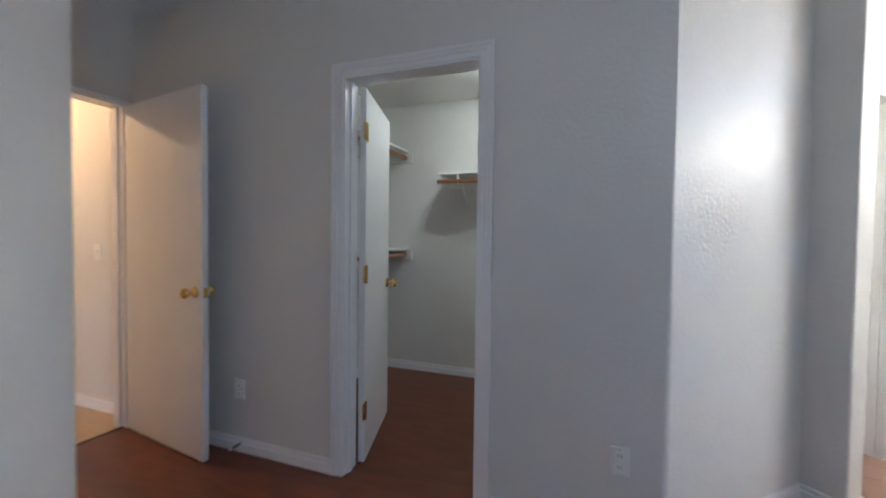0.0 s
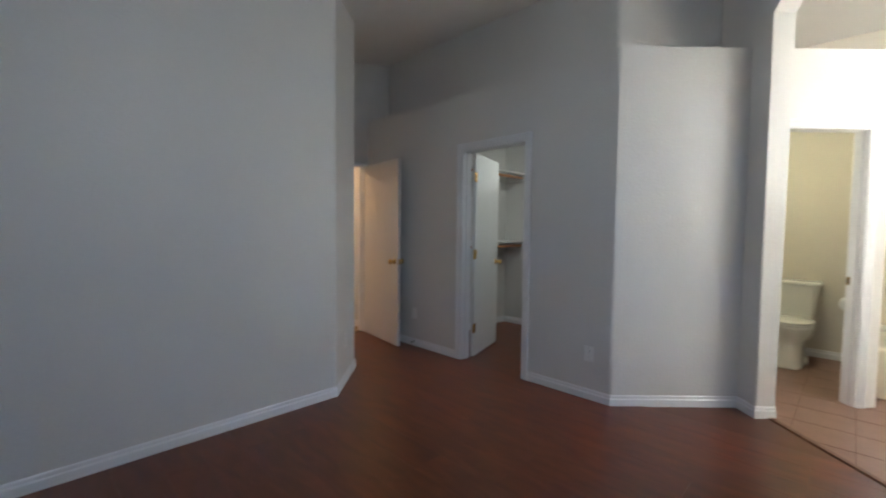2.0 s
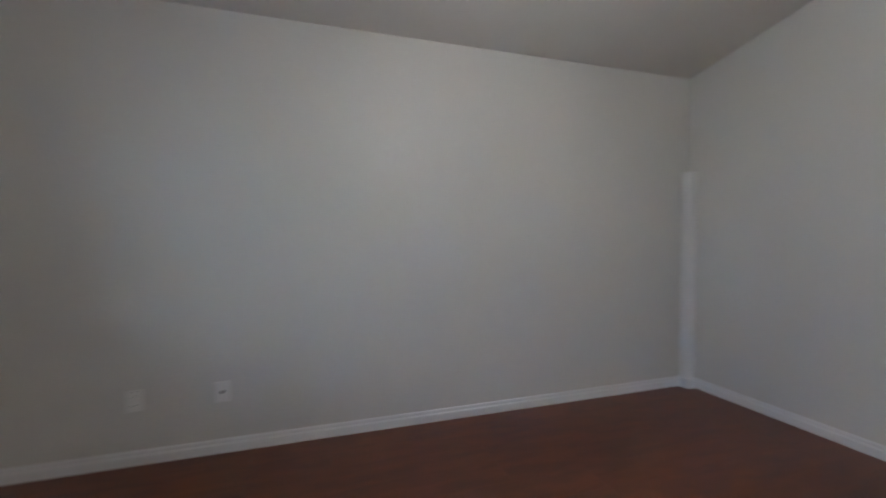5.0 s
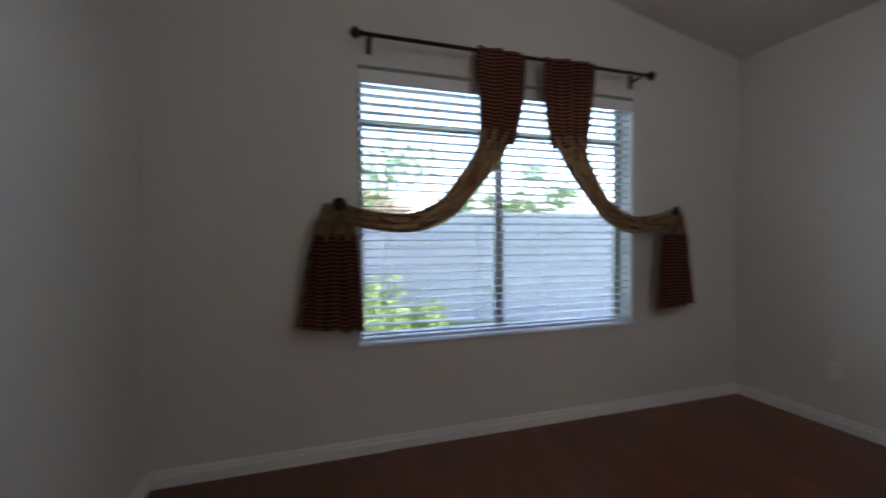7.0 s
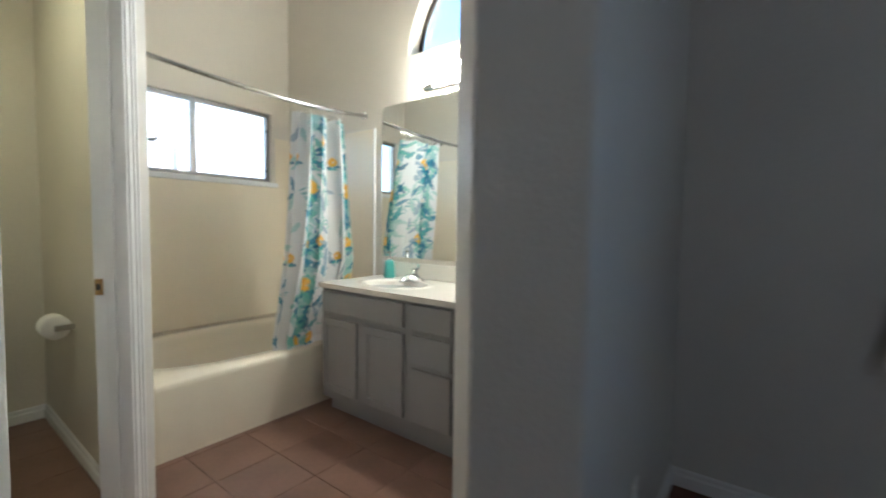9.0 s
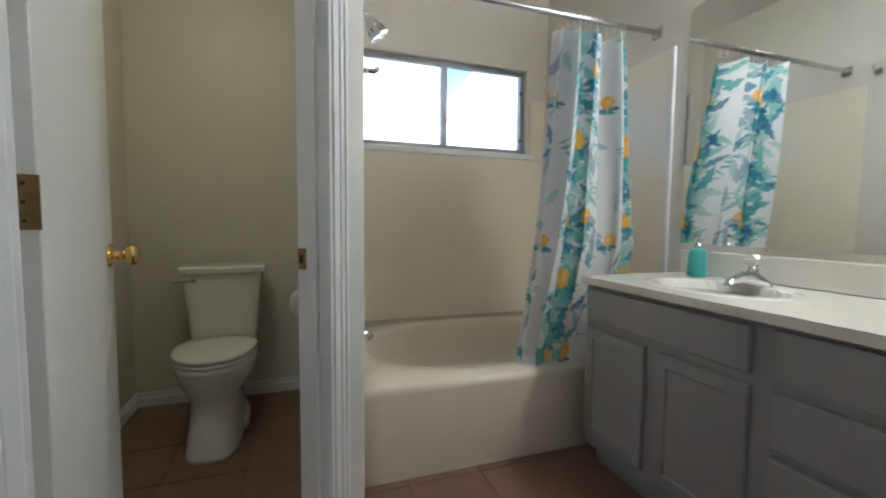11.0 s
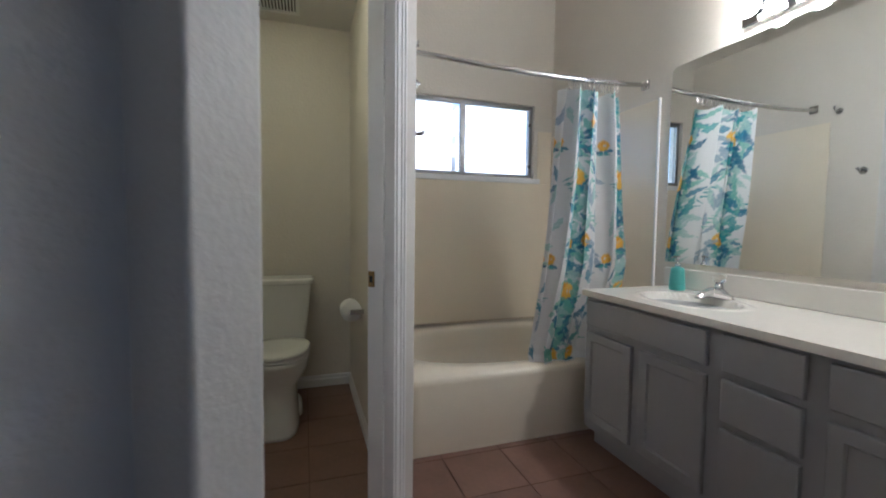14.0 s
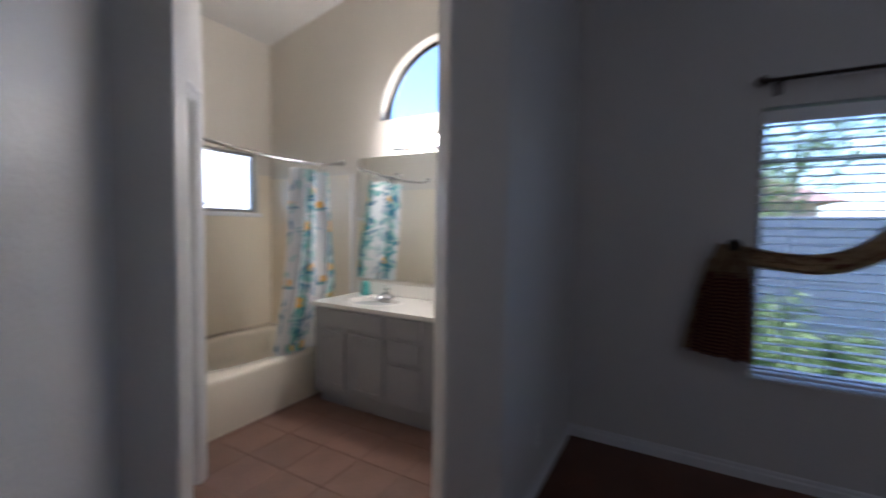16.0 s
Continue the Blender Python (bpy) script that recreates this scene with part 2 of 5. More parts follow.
wall("wall_south", [(X1, Y0), (X0, Y0)], 0.14, lambda x, y: ceil_z(x, y) + 0.03)
WEST = [(X0, Y0), (X0, -1.355), (-0.458, -0.878), (-1.51, -0.878)]
wall("wall_west", WEST, T, lambda x, y: ceil_z(x, y) + 0.03, rounds=WEST[1:3])
wall("wall_entry", [(-1.51, -0.95), (-1.51, 0.36)], T, lambda x, y: ceil_z(x, y) + 0.03, [(0.095, 0.905, -1, 2.05)])
CL0, CL1 = 0.062, 0.79
LOWLINE = [(-1.51, 0), (1.553, 0), (2.945, 1.392), (2.945, YB)]
SA = 3.063
TD0, TD1 = SA + 0.808 * math.sqrt(2) + 0.027, SA + (2.846 - 1.553) * math.sqrt(2)
wall("wall_closet", LOWLINE, T, LOW, [(CL0 + 1.51, CL1 + 1.51, -1, 2.05), (TD0, TD1, -1, 2.05)], rounds=LOWLINE[1:3])
UP = [(-1.51, 0.33), (1.40, 0.33), (2.03, 0.96), (2.03, YB)]
wall("wall_upper", UP, 0.12, lambda x, y: ceil_z(x, y) + 0.03, breaks=[2.91 + 0.63 * math.sqrt(2) + 0.24], base=LOW - 0.003, rounds=UP[1:2])
CX, DX = 2.342, 2.985
D1, DF = (3.072, -0.085), (3.192, 0.042)
OP = [(1.955, 0.925), (DX, 2.88 - DX)]
SC, SD = (CX - 1.955) * math.sqrt(2), (DX - 1.955) * math.sqrt(2)
OPH, OPC = 3.02, 2.745
ob_ = wall_mesh(OP, 0.15, lambda x, y: ceil_z(x, y) + 0.03, [(0.0, 0.30, -1, LOW), (SC, SD, -1, OPH)],
                rounds=[(CX, 2.88 - CX), (CX + 0.106, 2.88 - CX + 0.106)])
VN = -0.075
nb = prism(bmesh.new(), [D1, (3.188, -0.305), (X1, -0.305), (X1, VN), (3.305, VN), DF], 0.0, lambda x, y: ceil_z(x, y) + 0.03)
bmesh.ops.bevel(nb, geom=[e for e in nb.edges if (e.verts[0].co.xy - e.verts[1].co.xy).length < 1e-5 and e.verts[0].co.x < 3.5], offset=0.012, segments=4, affect='EDGES', profile=0.5)
tagged(part("wall_vanity_end", nb, PAINT), "off-white orange-peel painted wall beside the bathroom opening", "wall", kind="structure")
ss_, at_ = line_frame(OP, 0.15)
for s, d in ((SC, 1), (SD, -1)):
    rows_ = []
    for k in (0.0, 0.15):
        pa, pb = at_(s - d * 0.002, k), at_(s + d * (OPH - OPC), k)
        rows_.append([ob_.verts.new((*pa, OPC)), ob_.verts.new((*pb, OPH + 0.002)), ob_.verts.new((*pa, OPH + 0.002))])
    ob_.faces.new(rows_[0])
    ob_.faces.new(rows_[1][::-1])
    for i in range(3):
        j = (i + 1) % 3
        ob_.faces.new((rows_[0][i], rows_[0][j], rows_[1][j], rows_[1][i]))
tagged(part("wall_opening", ob_, PAINT), "off-white wall with clipped-corner opening to the bathroom", "wall", kind="structure")
BW0, BW1, BWZ0, BWZ1 = 3.05, 4.285, 1.525, 2.10
wall("wall_north", [(1.76, YB), (X1, YB)], 0.14, lambda x, y: ceil_z(x, y) + 0.03, [(BW0 - 1.76, BW1 - 1.76, BWZ0, BWZ1)])
wall("wall_toilet", [(1.895, 0.75), (1.895, YB)], 0.1, 2.457)
wall("wall_closet_side", [(-0.68, T + 0.001), (-0.68, 1.72), (1.70, 1.72), (1.70, 0.30)], 0.1, 2.457, mat=PAINT)



def cream_side(name, inside):
    """Gives the bathroom faces of a wall the cream paint."""
    me = bpy.data.objects[name].data
    me.materials.append(BATH_PAINT)
    for p in me.polygons:
        if inside(p.center, p.normal):
            p.material_index = 1


cream_side("wall_east", lambda c, n: c.y > -0.19)
cream_side("wall_north", lambda c, n: True)
cream_side("wall_toilet", lambda c, n: True)
cream_side("wall_upper", lambda c, n: c.x > 1.85 and c.y > 1.0)
cream_side("wall_vanity_end", lambda c, n: n.y > 0.7)
cream_side("wall_closet", lambda c, n: (c.x > 2.5 and c.y > 1.4) or (c.x > 1.9 and c.y > 0.5 and n.y > 0.5))
skirting([(X1, YN), (X1, Y0), (X0, Y0), *WEST[1:]])
skirting(LOWLINE[:2] + [(2.217, 0.663), (2.332, 0.548)], [(CL0 + 1.51 - 0.062, CL1 + 1.51 + 0.062)])
skirting([DF, D1, (3.188, -0.305), (X1, YN)])
skirting([(2.332, 0.548), (CX, 2.88 - CX), (CX + 0.1, 2.98 - CX)])
skirting([(-0.68, 0.13), (-0.68, 1.72), (1.70, 1.72), (1.70, 0.30)])
skirting([(1.895, 0.95), (1.895, YB), (2.83, YB), (2.83, 1.45)])

# hall beyond the entry door
wall("wall_hall_north", [(-6.0, 0.06), (-1.625, 0.06)], 0.1, 2.46, label="cream painted hall wall in warm light")
wall("wall_hall_south", [(-1.625, -1.15), (-6.0, -1.15)], 0.1, 2.46, label="cream painted hall wall in warm light")
wall("wall_hall_end", [(-6.0, -1.25), (-6.0, 0.16)], 0.1, 2.46, label="cream painted hall wall in warm light")
HALLFLOOR = material("hall_carpet", (0.42, 0.33, 0.24), 0.95, vary=0.15, scale=40, bump=0.6, bump_scale=300)
tagged(part("floor_hall", prism(bmesh.new(), [(-6.1, -1.25), (-1.541, -1.25), (-1.541, 0.16), (-6.1, 0.16)], -0.12, -0.001), HALLFLOOR), "tan hall floor", "floor", kind="structure")
tagged(part("ceiling_hall", prism(bmesh.new(), [(-6.1, -1.25), (-1.63, -1.25), (-1.63, 0.16), (-6.1, 0.16)], 2.46, 2.56), CEIL), "white hall ceiling", "ceiling", kind="structure")
skirting([(-6.0, 0.06), (-1.63, 0.06)])

# ---- helpers for things ----


def wpart(name, bm, mat, parent, label="", smooth=False):
    """A part given in world metres under an unturned thing."""
    o = parent.matrix_basis.translation.copy()
    p = parent.parent
    while p is not None:
        o += p.matrix_basis.translation
        p = p.parent
    bmesh.ops.translate(bm, verts=bm.verts, vec=-o)
    return part(name, bm, mat, parent, label, smooth)


def uv_sphere(bm, c, r, u=20, v=12, sz=1.0):
    bmesh.ops.create_uvsphere(bm, u_segments=u, v_segments=v, radius=r, matrix=Matrix.Translation(c) @ Matrix.Diagonal((1, 1, sz, 1)))
    return bm


def knob_mesh(m, side=1):
    """Round door knob with rose, along local +y of m."""
    bm = bmesh.new()
    turn = m @ Matrix.Rotation(radians(-90 * side), 4, 'X')
    lathe(bm, [(0.0001, 0), (0.032, 0), (0.032, 0.004), (0.026, 0.010), (0.013, 0.013), (0.011, 0.030), (0.016, 0.036), (0.026, 0.043), (0.029, 0.053), (0.026, 0.063), (0.015, 0.070), (0.0001, 0.072)], 20, turn)
    return bm


def hinge_mesh(x, y, z, w=0.035, h=0.09, t=0.004):
    bm = boxed(x - w, x + w, y - t, y + t, z - h / 2, z + h / 2, 0.0015, 1)
    tube(bm, [(x, y - t, z - h / 2 - 0.006), (x, y - t, z + h / 2 + 0.006)], 0.006, 8)
    return bm


def door_leaf(name, at, width, hinge_side, label, knob_z=0.93, th=0.035, edge_hinges=False):
    """Flat slab door from its hinge along local +x; hinges and knobs are parts."""
    d = thing(name, label, "door", at=at)
    leaf = part("leaf", boxed(0.004, width, -th / 2, th / 2, 0.012, 2.035, 0.002, 1), DOOR, d)
    for s in (1, -1):
        part("knob", knob_mesh(pose(width - 0.065, s * th / 2, knob_z), s), BRASS, d, "polished brass door knob", True)
    part("latch_plate", boxed(width - 0.0005, width + 0.0025, -0.012, 0.012, knob_z - 0.028, knob_z + 0.028, 0.0005, 1), BRASS, d, "brass latch plate")
    for z in (0.30, 1.065, 1.83) if edge_hinges else ():
        hg = part("hinge", boxed(0.0, 0.0045, -0.020, 0.0155, z - 0.0445, z + 0.0445, 0.0004, 1), BRASSD, d, "tarnished brass hinge leaf let into the door edge")
        for dz in (-0.03, 0.0, 0.03):
            part("screw", boxed(-0.0012, 0.0005, -0.003, 0.003, z + dz - 0.003, z + dz + 0.003), DARK, hg)
    for z in () if edge_hinges else (0.30, 1.04, 1.80):
        part("hinge", hinge_mesh(0.0, hinge_side * (th / 2 + 0.002), z), BRASS, d, "polished brass butt hinge")
    return d


def casing(name, pts, t, s0, s1, z1=2.05, faces=(0,), w=0.058, label="white painted moulded door casing and jamb", stop=True):
    """Jamb lining and moulded casing of a door opening in a wall line."""
    ss, at = line_frame(pts, 1)
    th = thing(name, label, "door frame", kind="structure", at=(*at((s0 + s1) / 2, 0), 0))
    mid_n = at((s0 + s1) / 2, 1) - at((s0 + s1) / 2, 0)

    def slab(sa, sb, d0, d1, za, zb, bev=0.002):
        bm = bmesh.new()
        q = []
        for z in (za, zb):
            q.append([bm.verts.new((*at((sa, sb)[i], 0).lerp(at((sa, sb)[i], 1), (d0, d1)[k]), z)) for i, k in ((0, 0), (1, 0), (1, 1), (0, 1))])
        bm.faces.new(q[0][::-1])
        bm.faces.new(q[1])
        for i in range(4):
            j = (i + 1) % 4
            bm.faces.new((q[0][i], q[0][j], q[1][j], q[1][i]))
        if bev:
            bmesh.ops.bevel(bm, geom=list(bm.edges), offset=bev, segments=2, affect='EDGES', profile=0.5)
        return bm
    jt = 0.016
    wpart("jamb", slab(s0, s0 + jt, -0.003, t + 0.003, 0, z1), TRIM, th)
    wpart("jamb", slab(s1 - jt, s1, -0.003, t + 0.003, 0, z1), TRIM, th)
    wpart("head_jamb", slab(s0 + jt, s1 - jt, -0.003, t + 0.003, z1 - jt, z1), TRIM, th)
    if stop:
        for a, b in ((s0 + jt, s0 + jt + 0.011), (s1 - jt - 0.011, s1 - jt)):
            wpart("door_stop", slab(a, b, t * 0.35, t * 0.6, 0, z1 - jt), TRIM, th)
    for f in faces:
        sg = -1 if f == 0 else 1
        base = 0.0 if f == 0 else t
        for k, (o0, o1, d) in enumerate(((-0.006, w * 0.38, 0.010), (w * 0.38, w * 0.72, 0.014), (w * 0.72, w, 0.018))):
            for a, b in ((s0 - o1, s0 - o0), (s1 + o0, s1 + o1)):
                lo, hi = sorted((base + sg * 0.0005, base + sg * d))
                wpart("casing_strip", slab(a, b, lo, hi, 0, z1 + o1, 0.003), TRIM, th)
            lo, hi = sorted((base + sg * 0.0005, base + sg * d))
            wpart("casing_strip", slab(s0 - o0, s1 + o0, lo, hi, z1 + o0, z1 + o1, 0.003), TRIM, th)
    return th


def plate(name, at, label, kind_):
    """Outlet or switch plate; local -y is out of the wall."""
    p = thing(name, label, "outlet" if kind_ != "switch" else "light switch", at=at)
    part("cover_plate", boxed(-0.037, 0.037, -0.007, 0.0, -0.058, 0.058, 0.003), PLASTIC, p)
    if kind_ == "outlet":
        for z in (-0.024, 0.024):
            f = part("receptacle", boxed(-0.017, 0.017, -0.0095, -0.006, z - 0.016, z + 0.016, 0.004), PLASTIC, p)
            for x in (-0.006, 0.006):
                # raised dark block, its colour standing for the shade inside the slot
                part("slot", boxed(x - 0.0012, x + 0.0012, -0.0102, -0.009, z - 0.004, z + 0.005), DARK, f)
    elif kind_ == "switch":
        part("toggle", boxed(-0.006, 0.006, -0.018, -0.006, -0.011, 0.011, 0.003), PLASTIC, p)
    else:
        part("jack", boxed(-0.009, 0.009, -0.010, -0.006, -0.008, 0.008, 0.002), DARK, p)
    part("screw", lathe(bmesh.new(), [(0.0001, 0), (0.003, 0), (0.003, 0.0012), (0.0001, 0.0016)], 8, pose(0, -0.007, 0.048, 90)), CHROME, p)
    return p


PLASTIC = material("white_plastic", (0.78, 0.77, 0.75), 0.4, vary=0.02)
BRASSD = material("tarnished_brass", (0.30, 0.20, 0.09), 0.35, 1.0, vary=0.25, scale=40)
DARK = material("dark_slot", (0.02, 0.02, 0.02), 0.6)

# ---- doors and frames ----
casing("door_frame_closet", LOWLINE, T, CL0 + 1.51, CL1 + 1.51, faces=(0, 1))
casing("door_frame_toilet", LOWLINE, T, TD0, TD1, faces=(0, 1), w=0.046)
casing("door_frame_entry", [(-1.51, -0.95), (-1.51, 0.36)], T, 0.095, 0.905, faces=(0, 1), w=0.022)
door_leaf("door_closet", pose(0.098, 0.135, 0, 0, 0, 107.5), 0.665, -1, "white painted flat closet door standing open inward")
door_leaf("door_entry", pose(-1.485, -0.048, 0, 0, 0, -8.6), 0.81, 1, "white painted flat bedroom door standing open against the wall")
door_leaf("door_toilet", pose(2.341, 0.954, 0, 0, 0, 100.6), 0.592, 1, "white painted flat toilet door standing open", 0.938, 0.035, True)
st = thing("strike_plate", "worn brass strike plate on the toilet door jamb", "strike plate", at=(2.7625, 1.3485, 0.93))
sm = boxed(-0.014, 0.014, -0.002, 0.002, -0.03, 0.03, 0.0008, 1)
bmesh.ops.transform(sm, matrix=pose(0, 0, 0, 0, 0, -45 + 0), verts=sm.verts)
part("plate", sm, BRASSD, st)
# no hole is cut: a dark block gives the latch recess its shade
sm = boxed(-0.007, 0.007, -0.004, -0.0015, -0.012, 0.012)
bmesh.ops.transform(sm, matrix=pose(0, 0, 0, 0, 0, -45), verts=sm.verts)
part("latch_hole", sm, DARK, st)

# ---- outlets and switches ----
plate("outlet", pose(1.386, 0, 0.352), "white duplex wall outlet low on the closet wall", "outlet")
plate("outlet", pose(-0.19, -1.145, 0.36, 0, 0, 135 - 180 + 90 + 90), "white duplex wall outlet on the angled wall", "outlet")
plate("outlet", pose(3.84, Y0, 0.35, 0, 0, 180), "white duplex wall outlet on the window-side wall", "outlet")
plate("cable_jack", pose(3.42, Y0, 0.35, 0, 0, 180), "white cable jack plate beside an outlet", "jack")
plate("outlet", pose(3.70, YN, 0.32), "cream duplex wall outlet near the bathroom opening", "outlet")
plate("outlet", pose(-0.62, 0, 0.36), "white duplex wall outlet behind the open door", "outlet")
plate("light_switch", pose(-1.98, 0.06, 1.115), "white toggle light switch in the hall", "switch")

# ---- boxed pipe chase in the bedroom corner ----
ch = thing("corner_trim", "white painted boxed vertical trim in the room corner", "trim", at=(0.08, -4.0, 0))
wpart("cover", boxed(0.021, 0.100, -4.064, -3.985, 0.0, 1.72, 0.012, 3), TRIM, ch)
wpart("base_block", boxed(0.021, 0.114, -4.064, -3.971, 0.0, 0.085, 0.004), TRIM, ch)

# ---- spring door stop ----
ds = thing("door_stop_spring", "dark spring door stop on the baseboard", "door stop", at=(-0.60, -0.013, 0.055))
sp = [(0.006 * math.cos(k * 0.9), -0.003 - k * 0.0011, 0.006 * math.sin(k * 0.9)) for k in range(60)]
part("spring", tube(bmesh.new(), sp, 0.0016, 5), DARK, ds)
part("tip", lathe(bmesh.new(), [(0.0001, 0), (0.008, 0), (0.008, 0.012), (0.0001, 0.014)], 10, pose(0, -0.067, 0, 90)), PLASTIC, ds, "white rubber tip")

# ---- ceiling fixtures of the bedroom ----
sd = thing("smoke_detector", "yellowed round smoke detector on the sloped ceiling", "smoke detector", at=pose(0.26, -0.84, ceil_z(0, -0.84), 180 + math.degrees(math.atan(SLOPE))))
AGED = material("aged_plastic", (0.62, 0.48, 0.26), 0.5)
part("base", lathe(bmesh.new(), [(0.0001, -0.002), (0.07, -0.002), (0.07, 0.012), (0.0001, 0.012)], 24), PLASTIC, sd)
part("cover", lathe(bmesh.new(), [(0.0001, 0.0125), (0.062, 0.0125), (0.058, 0.03), (0.04, 0.038), (0.0001, 0.04)], 24), AGED, sd)
LAMP_C = (2.07, -2.40, 2.28)
pl = thing("ceiling_light", "lit white globe light hanging from the vaulted ceiling", "ceiling light", at=LAMP_C)
GLOBE = glow("lit_globe", (1.0, 0.94, 0.84), 5.6)
part("globe", uv_sphere(bmesh.new(), (0, 0, 0), 0.095), GLOBE, pl, "glowing white globe", True)
zc = ceil_z(0, LAMP_C[1]) - LAMP_C[2]
part("stem", tube(bmesh.new(), [(0, 0, 0.09), (0, 0, zc)], 0.012), CHROME, pl)
part("canopy", lathe(bmesh.new(), [(0.0001, zc - 0.05), (0.03, zc - 0.05), (0.065, zc - 0.015), (0.065, zc + 0.012), (0.0001, zc + 0.012)], 20), CHROME, pl)

# hall and closet lamps
WARM = glow("warm_dome", (1.0, 0.53, 0.21), 13.5)
hl = thing("hall_light", "warm lit dome light on the hall ceiling", "ceiling light", at=(-2.6, -0.5, 2.46))
part("dome", lathe(bmesh.new(), [(0.0001, -0.075), (0.06, -0.068), (0.10, -0.045), (0.12, -0.012), (0.12, -0.004), (0.0001, -0.004)], 24), WARM, hl, "glowing glass dome", True)
part("base", lathe(bmesh.new(), [(0.0001, -0.012), (0.13, -0.012), (0.13, 0.0), (0.0001, 0.0)], 24), BRASS, hl)
COOL = glow("closet_dome", (1.0, 0.92, 0.70), 5.8)
kl = thing("closet_light", "lit round light on the closet ceiling", "ceiling light", at=(0.55, 0.95, 2.455))
part("dome", lathe(bmesh.new(), [(0.0001, -0.07), (0.06, -0.064), (0.10, -0.04), (0.115, -0.012), (0.115, -0.004), (0.0001, -0.004)], 24), COOL, kl, "glowing glass dome", True)
part("base", lathe(bmesh.new(), [(0.0001, -0.012), (0.125, -0.012), (0.125, 0.0), (0.0001, 0.0)], 24), PLASTIC, kl)
YEL = glow("toilet_dome", (1.0, 0.84, 0.46), 7.6)
ol = thing("toilet_room_light", "lit round light on the toilet room ceiling", "ceiling light", at=(2.36, 1.75, 2.455))
part("dome", lathe(bmesh.new(), [(0.0001, -0.07), (0.06, -0.064), (0.10, -0.04), (0.115, -0.012), (0.115, -0.004), (0.0001, -0.004)], 24), YEL, ol, "glowing glass dome", True)
part("base", lathe(bmesh.new(), [(0.0001, -0.012), (0.125, -0.012), (0.125, 0.0), (0.0001, 0.0)], 24), PLASTIC, ol)

# exhaust vent in the toilet room ceiling
ev = thing("ceiling_vent", "white slatted exhaust vent on the toilet room ceiling", "vent", at=(2.36, 2.47, 2.4545))
for x0, x1, y0, y1 in ((-0.145, 0.145, -0.145, -0.122), (-0.145, 0.145, 0.122, 0.145), (-0.145, -0.122, -0.122, 0.122), (0.122, 0.145, -0.122, 0.122)):
    part("frame_bar", boxed(x0, x1, y0, y1, -0.016, 0.0, 0.003, 1), PLASTIC, ev)
# dark sheet in place of the shaded hollow behind the slats
part("backing", boxed(-0.122, 0.122, -0.122, 0.122, -0.003, 0.0), DARK, ev, "dark sheet for the shaded vent opening")
vs_ = mesh_of("slat", boxed(-0.0048, 0.0048, -0.1215, 0.1215, -0.014, -0.0035, 0.001, 1), PLASTIC)
for k in range(13):
    o = new("slat", vs_)
    o.parent = ev
    o.matrix_basis = pose(-0.111 + 0.0185 * k, 0, 0)

# ---- closet shelves ----
RODWOOD = material("rod_wood", (0.42, 0.20, 0.085), 0.45, vary=0.2, scale=12)
SHELF = material("shelf_paint", (0.76, 0.75, 0.72), 0.5, vary=0.03)


def closet_shelf(z, along, a0, a1, b):
    """Shelf with cleat, brackets and hanging rod on the side wall ('y') or the back wall ('x')."""
    d = 0.30
    th = thing("closet_shelf", "white shelf with wooden hanging rod on brackets", "shelf", group="closet shelves", at=(b, (a0 + a1) / 2, z) if along == 'y' else ((a0 + a1) / 2, b, z))

    def bx(u0, u1, v0, v1, z0, z1, bev=0.002):
        return boxed(b + v0, b + v1, u0, u1, z0, z1, bev, 1) if along == 'y' else boxed(u0, u1, b - v1, b - v0, z0, z1, bev, 1)
    wpart("board", bx(a0, a1, 0.001, d, z, z + 0.018), SHELF, th)
    wpart("cleat", bx(a0, a1, 0.001, 0.019, z - 0.088, z - 0.001), SHELF, th)
    ends = [a1] if along == 'y' else []
    for e in ends:
        wpart("end_cleat", bx(e - 0.019, e, 0.02, d + 0.04, z - 0.09, z - 0.001), SHELF, th)
    r = d - 0.025
    p = [(b + r, a0, z - 0.045), (b + r, a1 - 0.02, z - 0.045)] if along == 'y' else [(a0 - 0.01, b - r, z - 0.055), (a1, b - r, z - 0.055)]
    wpart("rod", tube(bmesh.new(), p, 0.0165, 14), RODWOOD, th, "varnished wooden rod", True)
    for u in ([a0 + 0.3, a1 - 0.55] if along == 'y' else [a0 + 0.17, a1 - 0.4]):
        q = [(0.02, z - 0.22), (r * 0.6, z - 0.06), (r, z - 0.03)]
        pts = [(b + v, u, w) for v, w in q] if along == 'y' else [(u, b - v, w) for v, w in q]
        wpart("bracket", tube(bmesh.new(), pts, 0.008, 8), SHELF, th)
        hk = [(b + r, u, z - 0.002), (b + r, u, z - 0.06)] if along == 'y' else [(u, b - r, z - 0.002), (u, b - r, z - 0.075)]
        wpart("hook", tube(bmesh.new(), hk, 0.012, 8), SHELF, th)
    return th


closet_shelf(2.02, 'y', T + 0.02, 1.719, -0.68)
closet_shelf(1.12, 'y', T + 0.02, 1.719, -0.68)
closet_shelf(1.76, 'x', 0.02, 1.69, 1.72)

